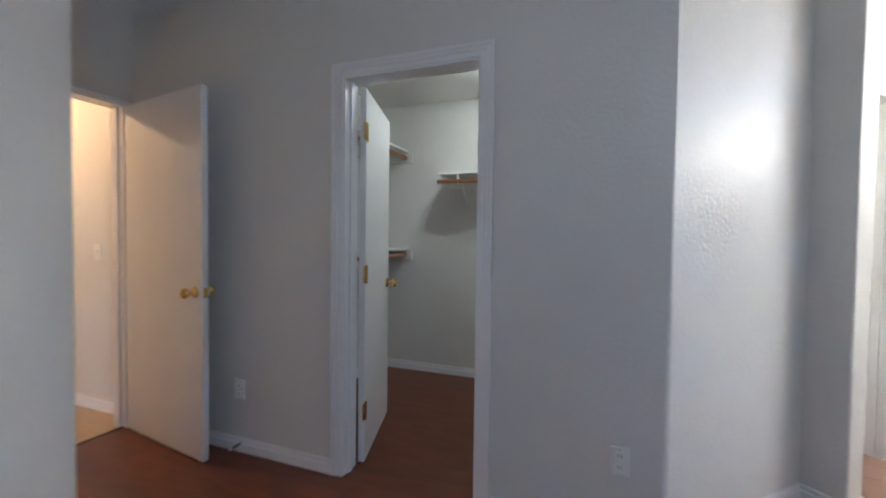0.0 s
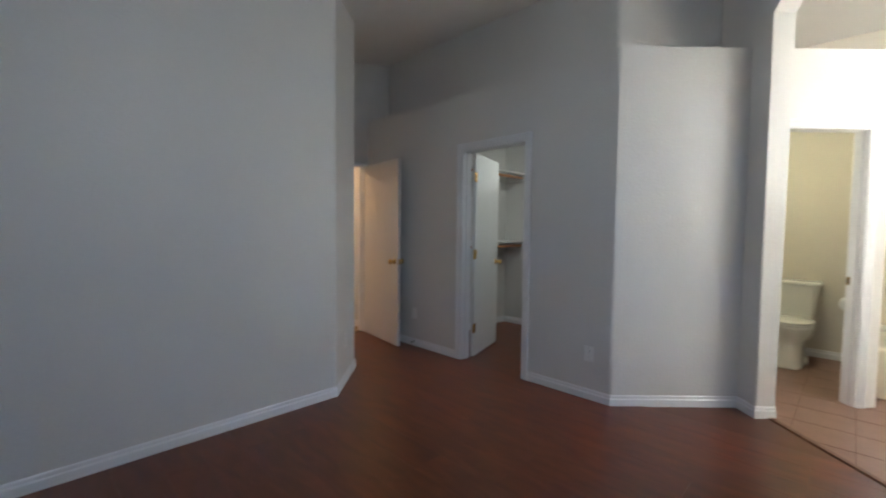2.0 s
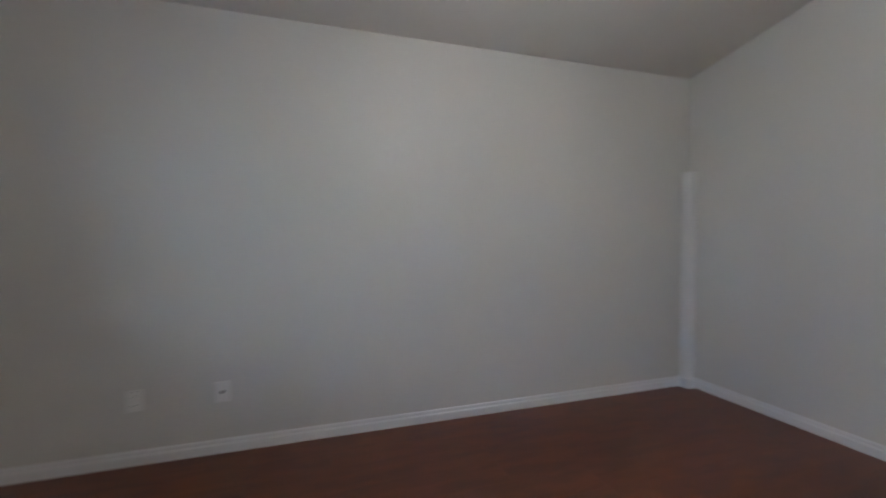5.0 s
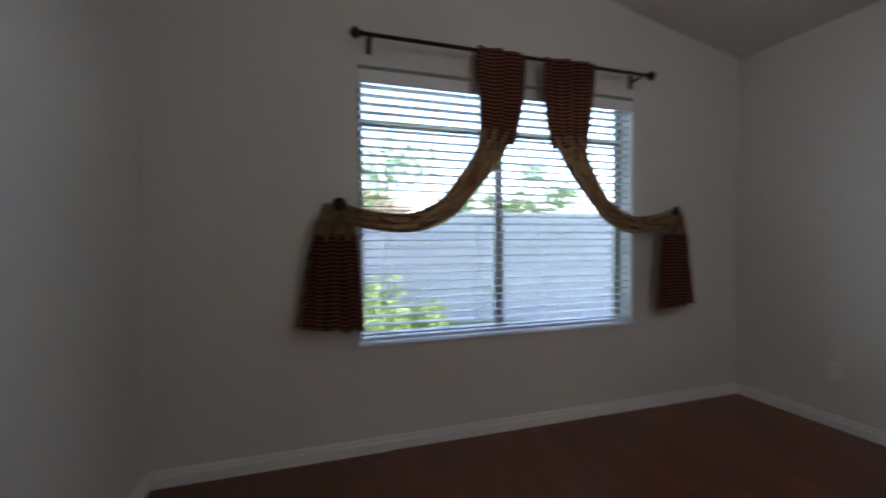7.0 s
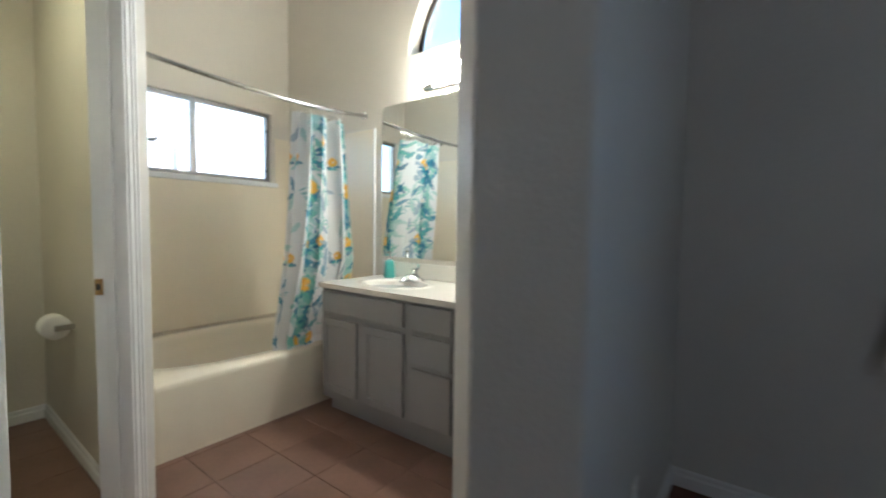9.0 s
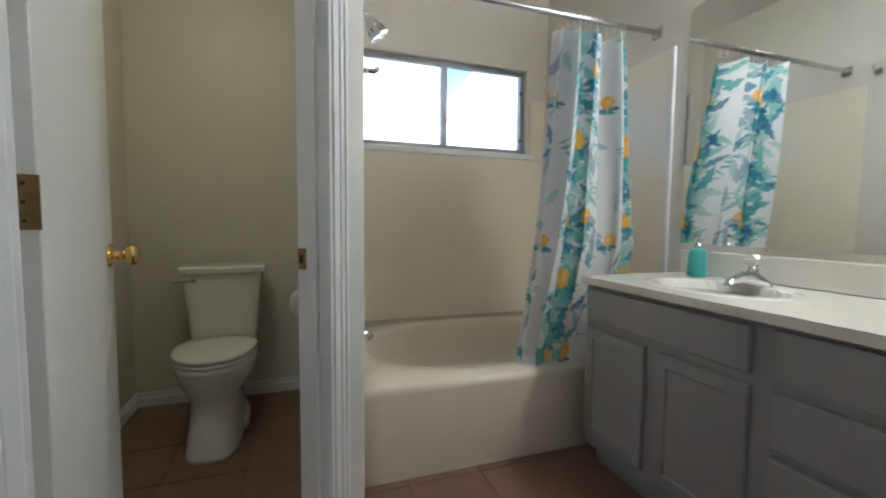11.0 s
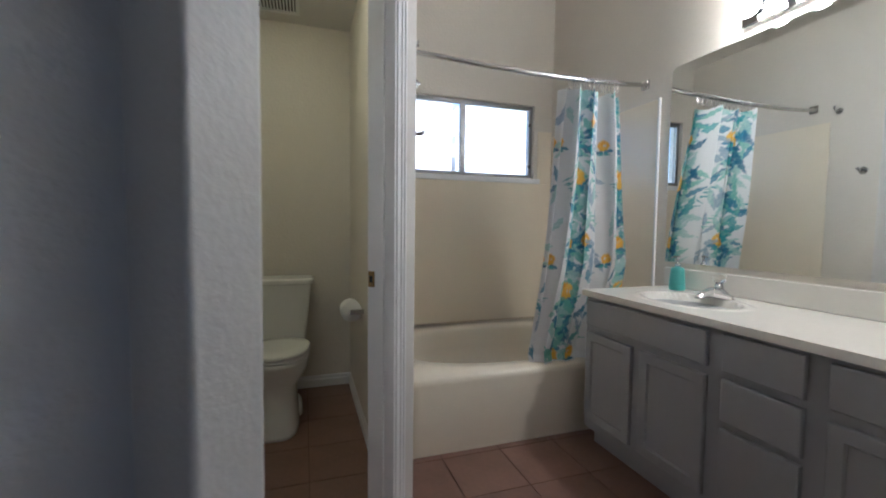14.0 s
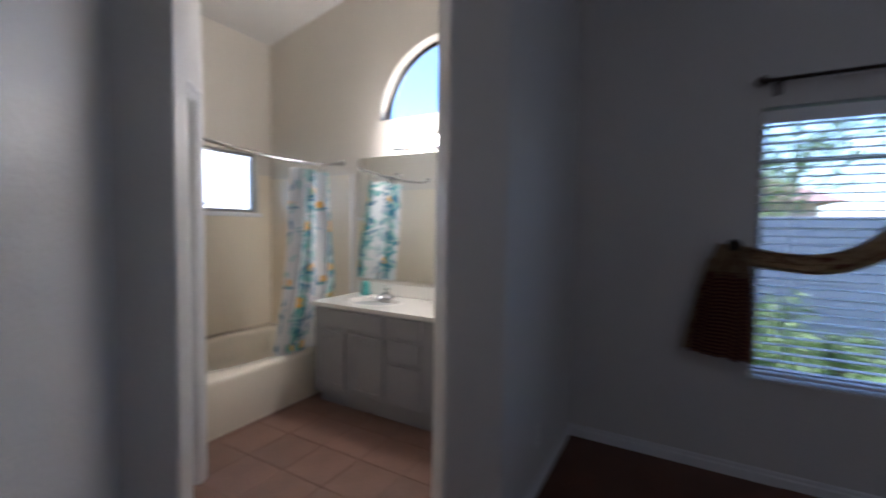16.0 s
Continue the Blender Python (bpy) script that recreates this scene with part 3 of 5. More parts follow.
# ---- bedroom window ----
ALU = material("window_frame_metal", (0.30, 0.29, 0.28), 0.4, 0.6, vary=0.06)
PANE = glass("pane_glass")
VINYL = material("blind_slat_paint", (0.80, 0.81, 0.84), 0.4, vary=0.03, scale=8)
wf = thing("window_bedroom", "sliding window with grey metal frame", "window", kind="structure", at=(X1 + 0.12, (W0 + W1) / 2, WZ0))
GX = X1 + 0.115
for nm, b in (("frame_top", (W1, W0, WZ1 - 0.04, WZ1)), ("frame_bottom", (W1, W0, WZ0, WZ0 + 0.04)), ("frame_side", (W1, W1 + 0.04, WZ0 + 0.04, WZ1 - 0.04)),
              ("frame_side", (W0 - 0.04, W0, WZ0 + 0.04, WZ1 - 0.04)), ("meeting_stile", (-2.20, -2.145, WZ0 + 0.04, WZ1 - 0.04))):
    wpart(nm, boxed(GX, GX + 0.035, b[0], b[1], b[2], b[3], 0.002, 1), ALU, wf)
wpart("transom_bar", boxed(GX + 0.002, GX + 0.03, W1 + 0.04, -2.20, 1.80, 1.825, 0.002, 1), ALU, wf)
wpart("transom_bar", boxed(GX + 0.002, GX + 0.03, -2.145, W0 - 0.04, 1.80, 1.825, 0.002, 1), ALU, wf)
for a, b in ((W1 + 0.04, -2.2), (-2.145, W0 - 0.04)):
    g = wpart("pane", boxed(GX + 0.014, GX + 0.019, a, b, WZ0 + 0.04, WZ1 - 0.04), PANE, wf)
    g.visible_shadow = False
sl = thing("window_sill", "white painted window sill", "sill", kind="structure", at=(X1, -2.19, WZ0))
wpart("board", boxed(X1 - 0.012, X1 + 0.112, W1 + 0.001, W0 - 0.001, WZ0 + 0.0005, WZ0 + 0.012, 0.003), TRIM, sl)

bd = thing("window_blind", "white two-inch horizontal blind lowered and half open", "blind", at=(X1 + 0.05, -2.19, WZ0))
wpart("headrail", boxed(X1 + 0.012, X1 + 0.075, W1 + 0.01, W0 - 0.01, 2.022, 2.068, 0.003), VINYL, bd)
wpart("valance", boxed(X1 + 0.000, X1 + 0.010, W1 + 0.006, W0 - 0.006, 2.0, 2.070, 0.003), VINYL, bd)
pitch_ = 0.0465
slat_bm = boxed(-0.027, 0.027, W1 + 0.012 + 2.19, W0 - 0.012 + 2.19, -0.002, 0.002)
for v in slat_bm.verts:
    v.co.z += 0.003 - 5.0 * v.co.x ** 2
slat_me = mesh_of("slat", slat_bm, VINYL)
nsl = int((2.03 - WZ0 - 0.05) / pitch_)
for k in range(nsl):
    o = new("slat", slat_me)
    o.parent = bd
    o.matrix_basis = pose(-0.006, 0, 0.065 + pitch_ * k, 0, 1 + random.uniform(-1.2, 1.2), random.uniform(-0.05, 0.05))
wpart("bottom_rail", boxed(X1 + 0.02, X1 + 0.07, W1 + 0.012, W0 - 0.012, WZ0 + 0.026, WZ0 + 0.044, 0.004), VINYL, bd)
for y in (-1.45, -2.0, -2.45, -2.95):
    for x in (X1 + 0.019, X1 + 0.069):
        wpart("ladder_cord", boxed(x - 0.0008, x + 0.0008, y - 0.0015, y + 0.0015, WZ0 + 0.03, 2.04), VINYL, bd)

# ---- curtain rod and scarf curtains ----
IRON = material("dark_bronze", (0.035, 0.025, 0.02), 0.4, 0.8, vary=0.2, scale=30)
RX, RZ = 4.352, 2.207
rod = thing("curtain_rod", "dark bronze curtain rod with finials and brackets", "curtain rod", at=(RX, -2.2, RZ))
wpart("rod", tube(bmesh.new(), [(RX, -1.31, RZ), (RX, -3.11, RZ)], 0.011, 12), IRON, rod, smooth=True)
for y, s in ((-1.31, 1), (-3.11, -1)):
    bm = bmesh.new()
    lathe(bm, [(0.0001, 0), (0.013, 0), (0.018, 0.008), (0.012, 0.016), (0.03, 0.034), (0.026, 0.052), (0.010, 0.066), (0.0001, 0.07)], 14, pose(RX, y, RZ, -90 * s))
    wpart("finial", bm, IRON, rod, smooth=True)
    bm = tube(bmesh.new(), [(X1, y - s * 0.04, RZ - 0.02), (RX - 0.0, y - s * 0.04, RZ - 0.015)], 0.007, 8)
    box(bm, X1 - 0.006, X1 - 0.0005, y - s * 0.04 - 0.015, y - s * 0.04 + 0.015, RZ - 0.06, RZ + 0.03, 0.002, 1)
    wpart("bracket", bm, IRON, rod)


def fabric(name, kind_):
    m = material(name, (0.10, 0.022, 0.018), 0.9, vary=0.2, scale=14, bump=0.3, bump_scale=400)
    nt = m.node_tree
    n, l = nt.nodes, nt.links
    b = n["Principled BSDF"]
    co = n.new("ShaderNodeTexCoord")
    rp = n.new("ShaderNodeValToRGB")
    if kind_ == "stripe":
        w = n.new("ShaderNodeTexWave")
        w.bands_direction = 'Y'
        w.inputs["Scale"].default_value, w.inputs["Distortion"].default_value = 15.0, 0.0
        l.new(co.outputs["UV"], w.inputs["Vector"])
        l.new(w.outputs["Fac"], rp.inputs["Fac"])
        cols = ((0.0, (0.05, 0.010, 0.012)), (0.45, (0.14, 0.020, 0.020)), (0.74, (0.18, 0.045, 0.035)), (0.95, (0.36, 0.21, 0.11)))
    else:
        w = n.new("ShaderNodeTexNoise")
        w.inputs["Scale"].default_value, w.inputs["Detail"].default_value, w.inputs["Distortion"].default_value = 11.0, 3.0, 1.2
        l.new(co.outputs["UV"], w.inputs["Vector"])
        l.new(w.outputs["Fac"], rp.inputs["Fac"])
        cols = ((0.32, (0.13, 0.025, 0.02)), (0.41, (0.30, 0.18, 0.10)), (0.55, (0.48, 0.35, 0.20)), (0.72, (0.26, 0.14, 0.08)))
    el = rp.color_ramp.elements
    while len(el) < len(cols):
        el.new(0.5)
    for e, (p, c) in zip(el, cols):
        e.position, e.color = p, (*c, 1)
    l.new(rp.outputs[0], b.inputs["Base Color"])
    return m


STRIPE, FLORAL = fabric("striped_scarf_cloth", "stripe"), fabric("floral_scarf_cloth", "floral")


def cloth_strip(path, mat, name, parent, folds=5, amp=0.012, thick=0.003, nu=44):
    """Cloth along (y, z, half width y, half width z, depth x): folds run along it."""
    bm = bmesh.new()
    uvl = bm.loops.layers.uv.new("UVMap")
    P = [Vector(p) for p in path]
    rows, nsub, run = [], 10, 0.0
    fine = []
    for i in range(len(P) - 1):
        p0, p1, p2, p3 = P[max(i - 1, 0)], P[i], P[i + 1], P[min(i + 2, len(P) - 1)]
        for k in range(nsub):
            t = k / nsub
            fine.append(0.5 * ((2 * p1) + (p2 - p0) * t + (2 * p0 - 5 * p1 + 4 * p2 - p3) * t * t + (3 * p1 - p0 - 3 * p2 + p3) * t ** 3))
    fine.append(P[-1])
    uvs = []
    for i, q in enumerate(fine):
        if i:
            run += math.hypot(q[0] - fine[i - 1][0], q[1] - fine[i - 1][1])
        row, uvr = [], []
        for k in range(nu + 1):
            u = k / nu * 2 - 1
            w = math.sin(u * math.pi * folds + 0.8 * math.sin(run * 5)) + 0.35 * math.sin(u * math.pi * folds * 2.3 + run * 7)
            x = q[4] - amp * w - 0.012 * (1 - u * u)
            row.append(bm.verts.new((x, q[0] + u * q[2], q[1] + u * q[3] + 0.004 * math.sin(u * 9 + run * 4))))
            uvr.append((k / nu * 0.5, run))
        rows.append(row)
        uvs.append(uvr)
    for i in range(len(rows) - 1):
        for k in range(nu):
            f = bm.faces.new((rows[i][k], rows[i][k + 1], rows[i + 1][k + 1], rows[i + 1][k]))
            for lp, (a, b) in zip(f.loops, ((i, k), (i, k + 1), (i + 1, k + 1), (i + 1, k))):
                lp[uvl].uv = uvs[a][b]
    bmesh.ops.solidify(bm, geom=list(bm.faces), thickness=thick)
    return wpart(name, bm, mat, parent, smooth=True)


def scarf(sgn, top_y, end_y, dz=0.0, wd=0.17):
    """Scarf over the rod, swagged to a holdback with a hanging tail; sgn +1 towards the bathroom side."""
    s = thing("scarf_curtain", "dark red striped and gold floral scarf curtain swagged over the rod", "curtain", group="scarf curtains", at=(RX, top_y, RZ))
    lz = 0.004 * sgn
    cloth_strip([(top_y, RZ + 0.014, wd, lz, RX - 0.012), (top_y, RZ - 0.15, wd * 0.97, lz, RX - 0.010), (top_y + sgn * 0.004, RZ - 0.32, wd * 0.9, 0.004 * sgn, RX + 0.002), (top_y + sgn * 0.02, RZ - 0.50, wd * 0.72, 0.015 * sgn, RX + 0.012)], STRIPE, "head_panel", s, 5, 0.006)
    cloth_strip([(top_y, RZ + 0.0135, 0.15, lz, RX + 0.024), (top_y, RZ - 0.10, 0.145, lz, RX + 0.036), (top_y, RZ - 0.20, 0.13, 0.0, RX + 0.040)], STRIPE, "back_panel", s, 4, 0.006)
    e = end_y
    m = e - top_y
    cloth_strip([(top_y + sgn * 0.02, RZ - 0.43, wd * 0.72, 0.012 * sgn, RX + 0.016), (top_y + m * 0.09, RZ - 0.57, wd * 0.50, 0.03 * sgn, RX + 0.004), (top_y + m * 0.22, RZ - 0.73, 0.054, 0.044 * sgn, RX), (top_y + m * 0.38, RZ + dz - 0.86, 0.036, 0.050 * sgn, RX), (top_y + m * 0.58, RZ + dz - 0.935, 0.018, 0.052 * sgn, RX), (top_y + m * 0.80, RZ + dz - 0.93, 0.004, 0.052 * sgn, RX), (e, RZ + dz - 0.895, -0.01, 0.050 * sgn, RX)], FLORAL, "swag", s, 3, 0.014)
    cloth_strip([(e + sgn * 0.01, RZ + dz - 0.845, 0.06, 0.0, RX - 0.01), (e + sgn * 0.012, RZ + dz - 0.92, 0.085, 0.0, RX - 0.013), (e + sgn * 0.018, RZ + dz - 1.03, 0.108, 0.0, RX - 0.010)], FLORAL, "tail_gather", s, 4, 0.016)
    cloth_strip([(e + sgn * 0.016, RZ + dz - 1.0, 0.104, 0.0, RX - 0.013), (e + sgn * 0.024, RZ + dz - 1.2, 0.130, 0.0, RX - 0.008), (e + sgn * 0.035, RZ + dz - 1.48, 0.155, 0.015 * sgn, RX - 0.008)], STRIPE, "tail", s, 4, 0.018)
    cloth_strip([(e + sgn * 0.05, RZ + dz - 0.93, 0.06, 0.0, RX + 0.024), (e + sgn * 0.09, RZ + dz - 1.2, 0.085, 0.0, RX + 0.03), (e + sgn * 0.13, RZ + dz - 1.47, 0.09, 0.01 * sgn, RX + 0.03)], FLORAL, "tail_lining", s, 2, 0.012)
    bm = tube(bmesh.new(), [(X1, e, RZ + dz - 0.885), (RX - 0.035, e, RZ - 0.88)], 0.008, 8)
    lathe(bm, [(0.0001, 0), (0.03, 0.002), (0.034, 0.008), (0.028, 0.014), (0.0001, 0.016)], 16, pose(RX - 0.034, e, RZ - 0.87, 0, -90))
    wpart("holdback", bm, IRON, s, "dark bronze holdback")
    return s


scarf(1, -2.085, -1.18, -0.02, 0.15)
scarf(-1, -2.53, -3.32, -0.02, 0.18)

# ---- bathroom: tub and surround ----
TUBM = material("tub_acrylic", (0.80, 0.735, 0.61), 0.16, vary=0.02, scale=2)
PANEL = material("surround_panel", (0.80, 0.72, 0.575), 0.28, vary=0.03, scale=1.5)
PORC = material("porcelain", (0.82, 0.81, 0.77), 0.1, vary=0.015, scale=2)
TX0, TX1, TY0, TY1, TZ = 2.946, 4.449, 1.66, YB - 0.001, 0.39
tub = thing("bathtub", "cream acrylic bathtub with oval basin and smooth apron", "bathtub", at=((TX0 + TX1) / 2, (TY0 + TY1) / 2, 0))


def tub_mesh():
    bm = bmesh.new()
    cx, cy, n = (TX0 + TX1) / 2, 2.205, 72
    hx, y0, y1 = (TX1 - TX0) / 2, TY0, TY1

    def edge_pt(a, k):
        c, s = math.cos(a), math.sin(a)
        t = min((hx - k) / abs(c) if abs(c) > 1e-6 else 9, ((y1 - k - cy) if s > 0 else (cy - y0 - k)) / abs(s) if abs(s) > 1e-6 else 9)
        return cx + c * t, cy + s * t
    prof = []
    A = [2 * math.pi * i / n for i in range(n)]
    corner = [math.atan2(sy, sx) % (2 * math.pi) for sx, sy in ((hx, y1 - cy), (-hx, y1 - cy), (-hx, y0 - cy), (hx, y0 - cy))]
    for c in corner:
        k = min(range(n), key=lambda i: abs(A[i] - c))
        A[k] = c
    rings = [[bm.verts.new((*edge_pt(a, 0.012), 0.0)) for a in A],
             [bm.verts.new((*edge_pt(a, 0.006), 0.12)) for a in A],
             [bm.verts.new((*edge_pt(a, 0.0), TZ - 0.035)) for a in A],
             [bm.verts.new((*edge_pt(a, 0.004), TZ - 0.012)) for a in A],
             [bm.verts.new((*edge_pt(a, 0.016), TZ)) for a in A]]
    for f, z, ra, rb in ((1.03, TZ + 0.002, 0.66, 0.405), (1.0, TZ - 0.006, 0.66, 0.405), (0.975, TZ - 0.03, 0.66, 0.405), (0.93, 0.25, 0.66, 0.405), (0.86, 0.13, 0.66, 0.40), (0.74, 0.075, 0.66, 0.38), (0.4, 0.06, 0.66, 0.38), (0.02, 0.055, 0.66, 0.38)):
        rings.append([bm.verts.new((cx + ra * f * math.copysign(abs(math.cos(a)) ** 0.85, math.cos(a)), cy + rb * f * math.copysign(abs(math.sin(a)) ** 0.85, math.sin(a)), z)) for a in A])
    for r0, r1 in zip(rings, rings[1:]):
        for i in range(n):
            j = (i + 1) % n
            bm.faces.new((r0[i], r0[j], r1[j], r1[i]))
    bm.faces.new(rings[-1])
    return bm


wpart("shell", tub_mesh(), TUBM, tub, smooth=True)
wpart("drain", lathe(bmesh.new(), [(0.0001, 0.057), (0.03, 0.057), (0.03, 0.060), (0.0001, 0.061)], 16, pose(3.2, 2.2, 0)), CHROME, tub)
sr = thing("tub_surround", "cream wall panels round the bathtub", "wall panel", kind="structure", at=(3.7, 2.6, TZ))
wpart("back_panel", boxed(TX0 + 0.001, TX1 - 0.009, YB - 0.008, YB - 0.0005, TZ - 0.02, BWZ0 - 0.045, 0.002), PANEL, sr)
wpart("back_panel", boxed(BW1 + 0.03, TX1 - 0.009, YB - 0.008, YB - 0.0005, BWZ0 - 0.044, 1.90, 0.002), PANEL, sr)
wpart("side_panel", boxed(TX1 - 0.0085, TX1 - 0.0005, 1.671, YB - 0.009, TZ - 0.02, 1.868, 0.002), PANEL, sr)
wpart("side_panel", boxed(TX0 + 0.0005, TX0 + 0.0085, 1.671, YB - 0.009, TZ - 0.02, 1.868, 0.002), PANEL, sr)
for z in (TZ + 0.004,):
    wpart("caulk_bead", tube(bmesh.new(), [(TX0 + 0.01, YB - 0.012, z), (TX1 - 0.01, YB - 0.009, z)], 0.0022, 6), material("brown_caulk", (0.42, 0.30, 0.18), 0.7, vary=0.3, scale=20), sr, "thin brown caulk line")
wpart("edge_trim", boxed(TX1 - 0.014, TX1 - 0.0005, 1.656, 1.6705, TZ - 0.02, 1.872, 0.004), TRIM, sr)
tagged(wpart("sill_trim", boxed(TX0 + 0.002, BW1 + 0.05, YB - 0.018, YB - 0.0005, BWZ0 - 0.043, BWZ0 - 0.006, 0.004), TRIM, sr), "white sill trim")

# spout, shower head and towel hook on the partition
sp = thing("tub_spout", "polished chrome bathtub spout on the partition", "spout", at=(2.955, 2.2, 0.47))
part("body", tube(bmesh.new(), [(0, 0, 0), (0.07, 0, 0.002), (0.115, 0, -0.006), (0.13, 0, -0.03)], 0.028, 14), CHROME, sp, smooth=True)
part("diverter", tube(bmesh.new(), [(0.11, 0, 0.012), (0.11, 0, 0.045)], 0.006, 8), CHROME, sp)
sh = thing("wall_shower", "chrome shower head on a bent arm", "shower head", at=(2.955, 2.2, 2.06))
part("arm", tube(bmesh.new(), [(0, 0, 0), (0.05, 0, 0.012), (0.10, 0, -0.005), (0.135, 0, -0.045)], 0.009, 10), CHROME, sh, smooth=True)
part("flange", lathe(bmesh.new(), [(0.0001, 0), (0.026, 0), (0.020, 0.008), (0.0001, 0.010)], 16, pose(0, 0, 0, 0, 90)), CHROME, sh)
HM = pose(0.13, 0, -0.038, 0, 145)
part("swivel", lathe(bmesh.new(), [(0.0001, -0.012), (0.014, -0.010), (0.017, 0.0), (0.014, 0.012), (0.0001, 0.014)], 18, HM), CHROME, sh, smooth=True)
hd = part("head", lathe(bmesh.new(), [(0.0001, 0.008), (0.020, 0.010), (0.030, 0.024), (0.036, 0.046), (0.0355, 0.049), (0.0385, 0.052), (0.044, 0.078), (0.0435, 0.081), (0.050, 0.084), (0.052, 0.092), (0.050, 0.099), (0.044, 0.100), (0.042, 0.096), (0.0001, 0.095)], 28, HM), CHROME, sh)
for k in range(8):
    a = 2 * math.pi * k / 8
    part("nozzle", lathe(bmesh.new(), [(0.0001, 0.0945), (0.006, 0.0945), (0.005, 0.102), (0.0001, 0.103)], 8, HM @ Matrix.Translation((0.030 * math.cos(a), 0.030 * math.sin(a), 0))), PLASTIC, hd, "pale rubber nozzle")
    part("grip_rib", tube(bmesh.new(), [HM @ Vector((0.0395 * math.cos(a), 0.0395 * math.sin(a), 0.054)), HM @ Vector((0.0445 * math.cos(a), 0.0445 * math.sin(a), 0.077))], 0.002, 6), DARK, hd)
hk = thing("robe_hook", "chrome robe hook on the tub partition", "hook", at=(2.956, 1.62, 1.93))
part("plate", lathe(bmesh.new(), [(0.0001, 0), (0.022, 0), (0.018, 0.008), (0.0001, 0.009)], 14, pose(0, 0, 0, 0, 90)), CHROME, hk)
part("arm", tube(bmesh.new(), [(0, 0, 0), (0.04, 0, -0.002), (0.055, 0, 0.01), (0.055, 0, 0.03)], 0.006, 8), CHROME, hk, smooth=True)
th_ = thing("towel_hook", "chrome towel hook on the wall by the tub", "hook", at=(2.946, 1.48, 1.52))
part("plate", lathe(bmesh.new(), [(0.0001, 0), (0.025, 0), (0.020, 0.008), (0.0001, 0.01)], 14, pose(0, 0, 0, 0, 90)), CHROME, th_)
part("arm", tube(bmesh.new(), [(0, -0.0, 0), (0.045, 0, 0), (0.06, 0.0, 0.012)], 0.009, 8), CHROME, th_, smooth=True)

# bathroom slider window
bw = thing("window_bathroom", "sliding bathroom window in a grey metal frame", "window", kind="structure", at=(3.65, YB + 0.05, BWZ0))
BY = YB + 0.035
for nm, b in (("frame_top", (BW0, BW1, BWZ1 - 0.03, BWZ1)), ("frame_bottom", (BW0, BW1, BWZ0, BWZ0 + 0.03)), ("frame_side", (BW0, BW0 + 0.03, BWZ0 + 0.03, BWZ1 - 0.03)),
              ("frame_side", (BW1 - 0.03, BW1, BWZ0 + 0.03, BWZ1 - 0.03)), ("meeting_stile", (3.662, 3.705, BWZ0 + 0.03, BWZ1 - 0.03))):
    wpart(nm, boxed(b[0], b[1], BY, BY + 0.04, b[2], b[3], 0.002, 1), ALU, bw)
for a, b in ((BW0 + 0.03, 3.662), (3.705, BW1 - 0.03)):
    g = wpart("pane", boxed(a, b, BY + 0.018, BY + 0.023, BWZ0 + 0.03, BWZ1 - 0.03), glass("obscure_glass", (1, 1, 1), 0.04), bw, "obscure glass pane")
    g.visible_shadow = False
for z in (1.62, 1.95):
    wpart("window_clip", boxed(BW1 - 0.036, BW1 - 0.018, BY - 0.006, BY - 0.0005, z - 0.012, z + 0.012, 0.002, 1), DARK, bw)
wpart("window_latch", boxed(3.669, 3.692, BY - 0.010, BY - 0.0005, 1.76, 1.82, 0.003, 1), ALU, bw)

# arched window over the vanity
aw = thing("window_arch", "half-round fixed window with dark frame", "window", kind="structure", at=(X1 + 0.12, AC, AZ))
fb = bmesh.new()
arc = [(AC + (AR - 0.015) * math.cos(math.pi * k / 28), AZ + 0.015 + (AR - 0.03) * math.sin(math.pi * k / 28)) for k in range(29)]
tube(fb, [(X1 + 0.11, y, z) for y, z in arc], 0.018, 8)
wpart("arch_frame", fb, IRON, aw)
wpart("bottom_frame", boxed(X1 + 0.09, X1 + 0.13, AC - AR + 0.001, AC + AR - 0.001, AZ + 0.001, AZ + 0.028, 0.003, 1), IRON, aw)
gb = bmesh.new()
f0 = [gb.verts.new((X1 + 0.108, y, z)) for y, z in arc]
f1 = [gb.verts.new((X1 + 0.113, y, z)) for y, z in arc]
gb.faces.new(f0)
gb.faces.new(f1[::-1])
for i in range(len(arc)):
    j = (i + 1) % len(arc)
    gb.faces.new((f0[i], f0[j], f1[j], f1[i]))
wpart("pane", gb, PANE, aw).visible_shadow = False

# ---- shower rod and curtain ----
SZ = 1.975


rd = thing("shower_rod", "curved chrome shower curtain rod", "curtain rod", at=((TX0 + TX1) / 2, 1.7, SZ))
RODC = material("brushed_chrome", (0.50, 0.49, 0.48), 0.25, 1.0, vary=0.08, scale=40)


def rod_pt(x):
    u = (x - TX0) / (TX1 - TX0) * 2 - 1
    return Vector((x, 1.762 - 0.150 * (1 - u * u), SZ - 0.088 * (1 - u * u)))


wpart("bar", tube(bmesh.new(), [rod_pt(TX0 + 0.012 + (TX1 - TX0 - 0.024) * k / 40) for k in range(41)], 0.0125, 12), RODC, rd, smooth=True)
for x, s in ((TX0 + 0.0005, 1), (TX1 - 0.0005, -1)):
    wpart("end_bracket", boxed(min(x, x + s * 0.018), max(x, x + s * 0.018), 1.747, 1.797, SZ - 0.026, SZ + 0.026, 0.004), RODC, rd)


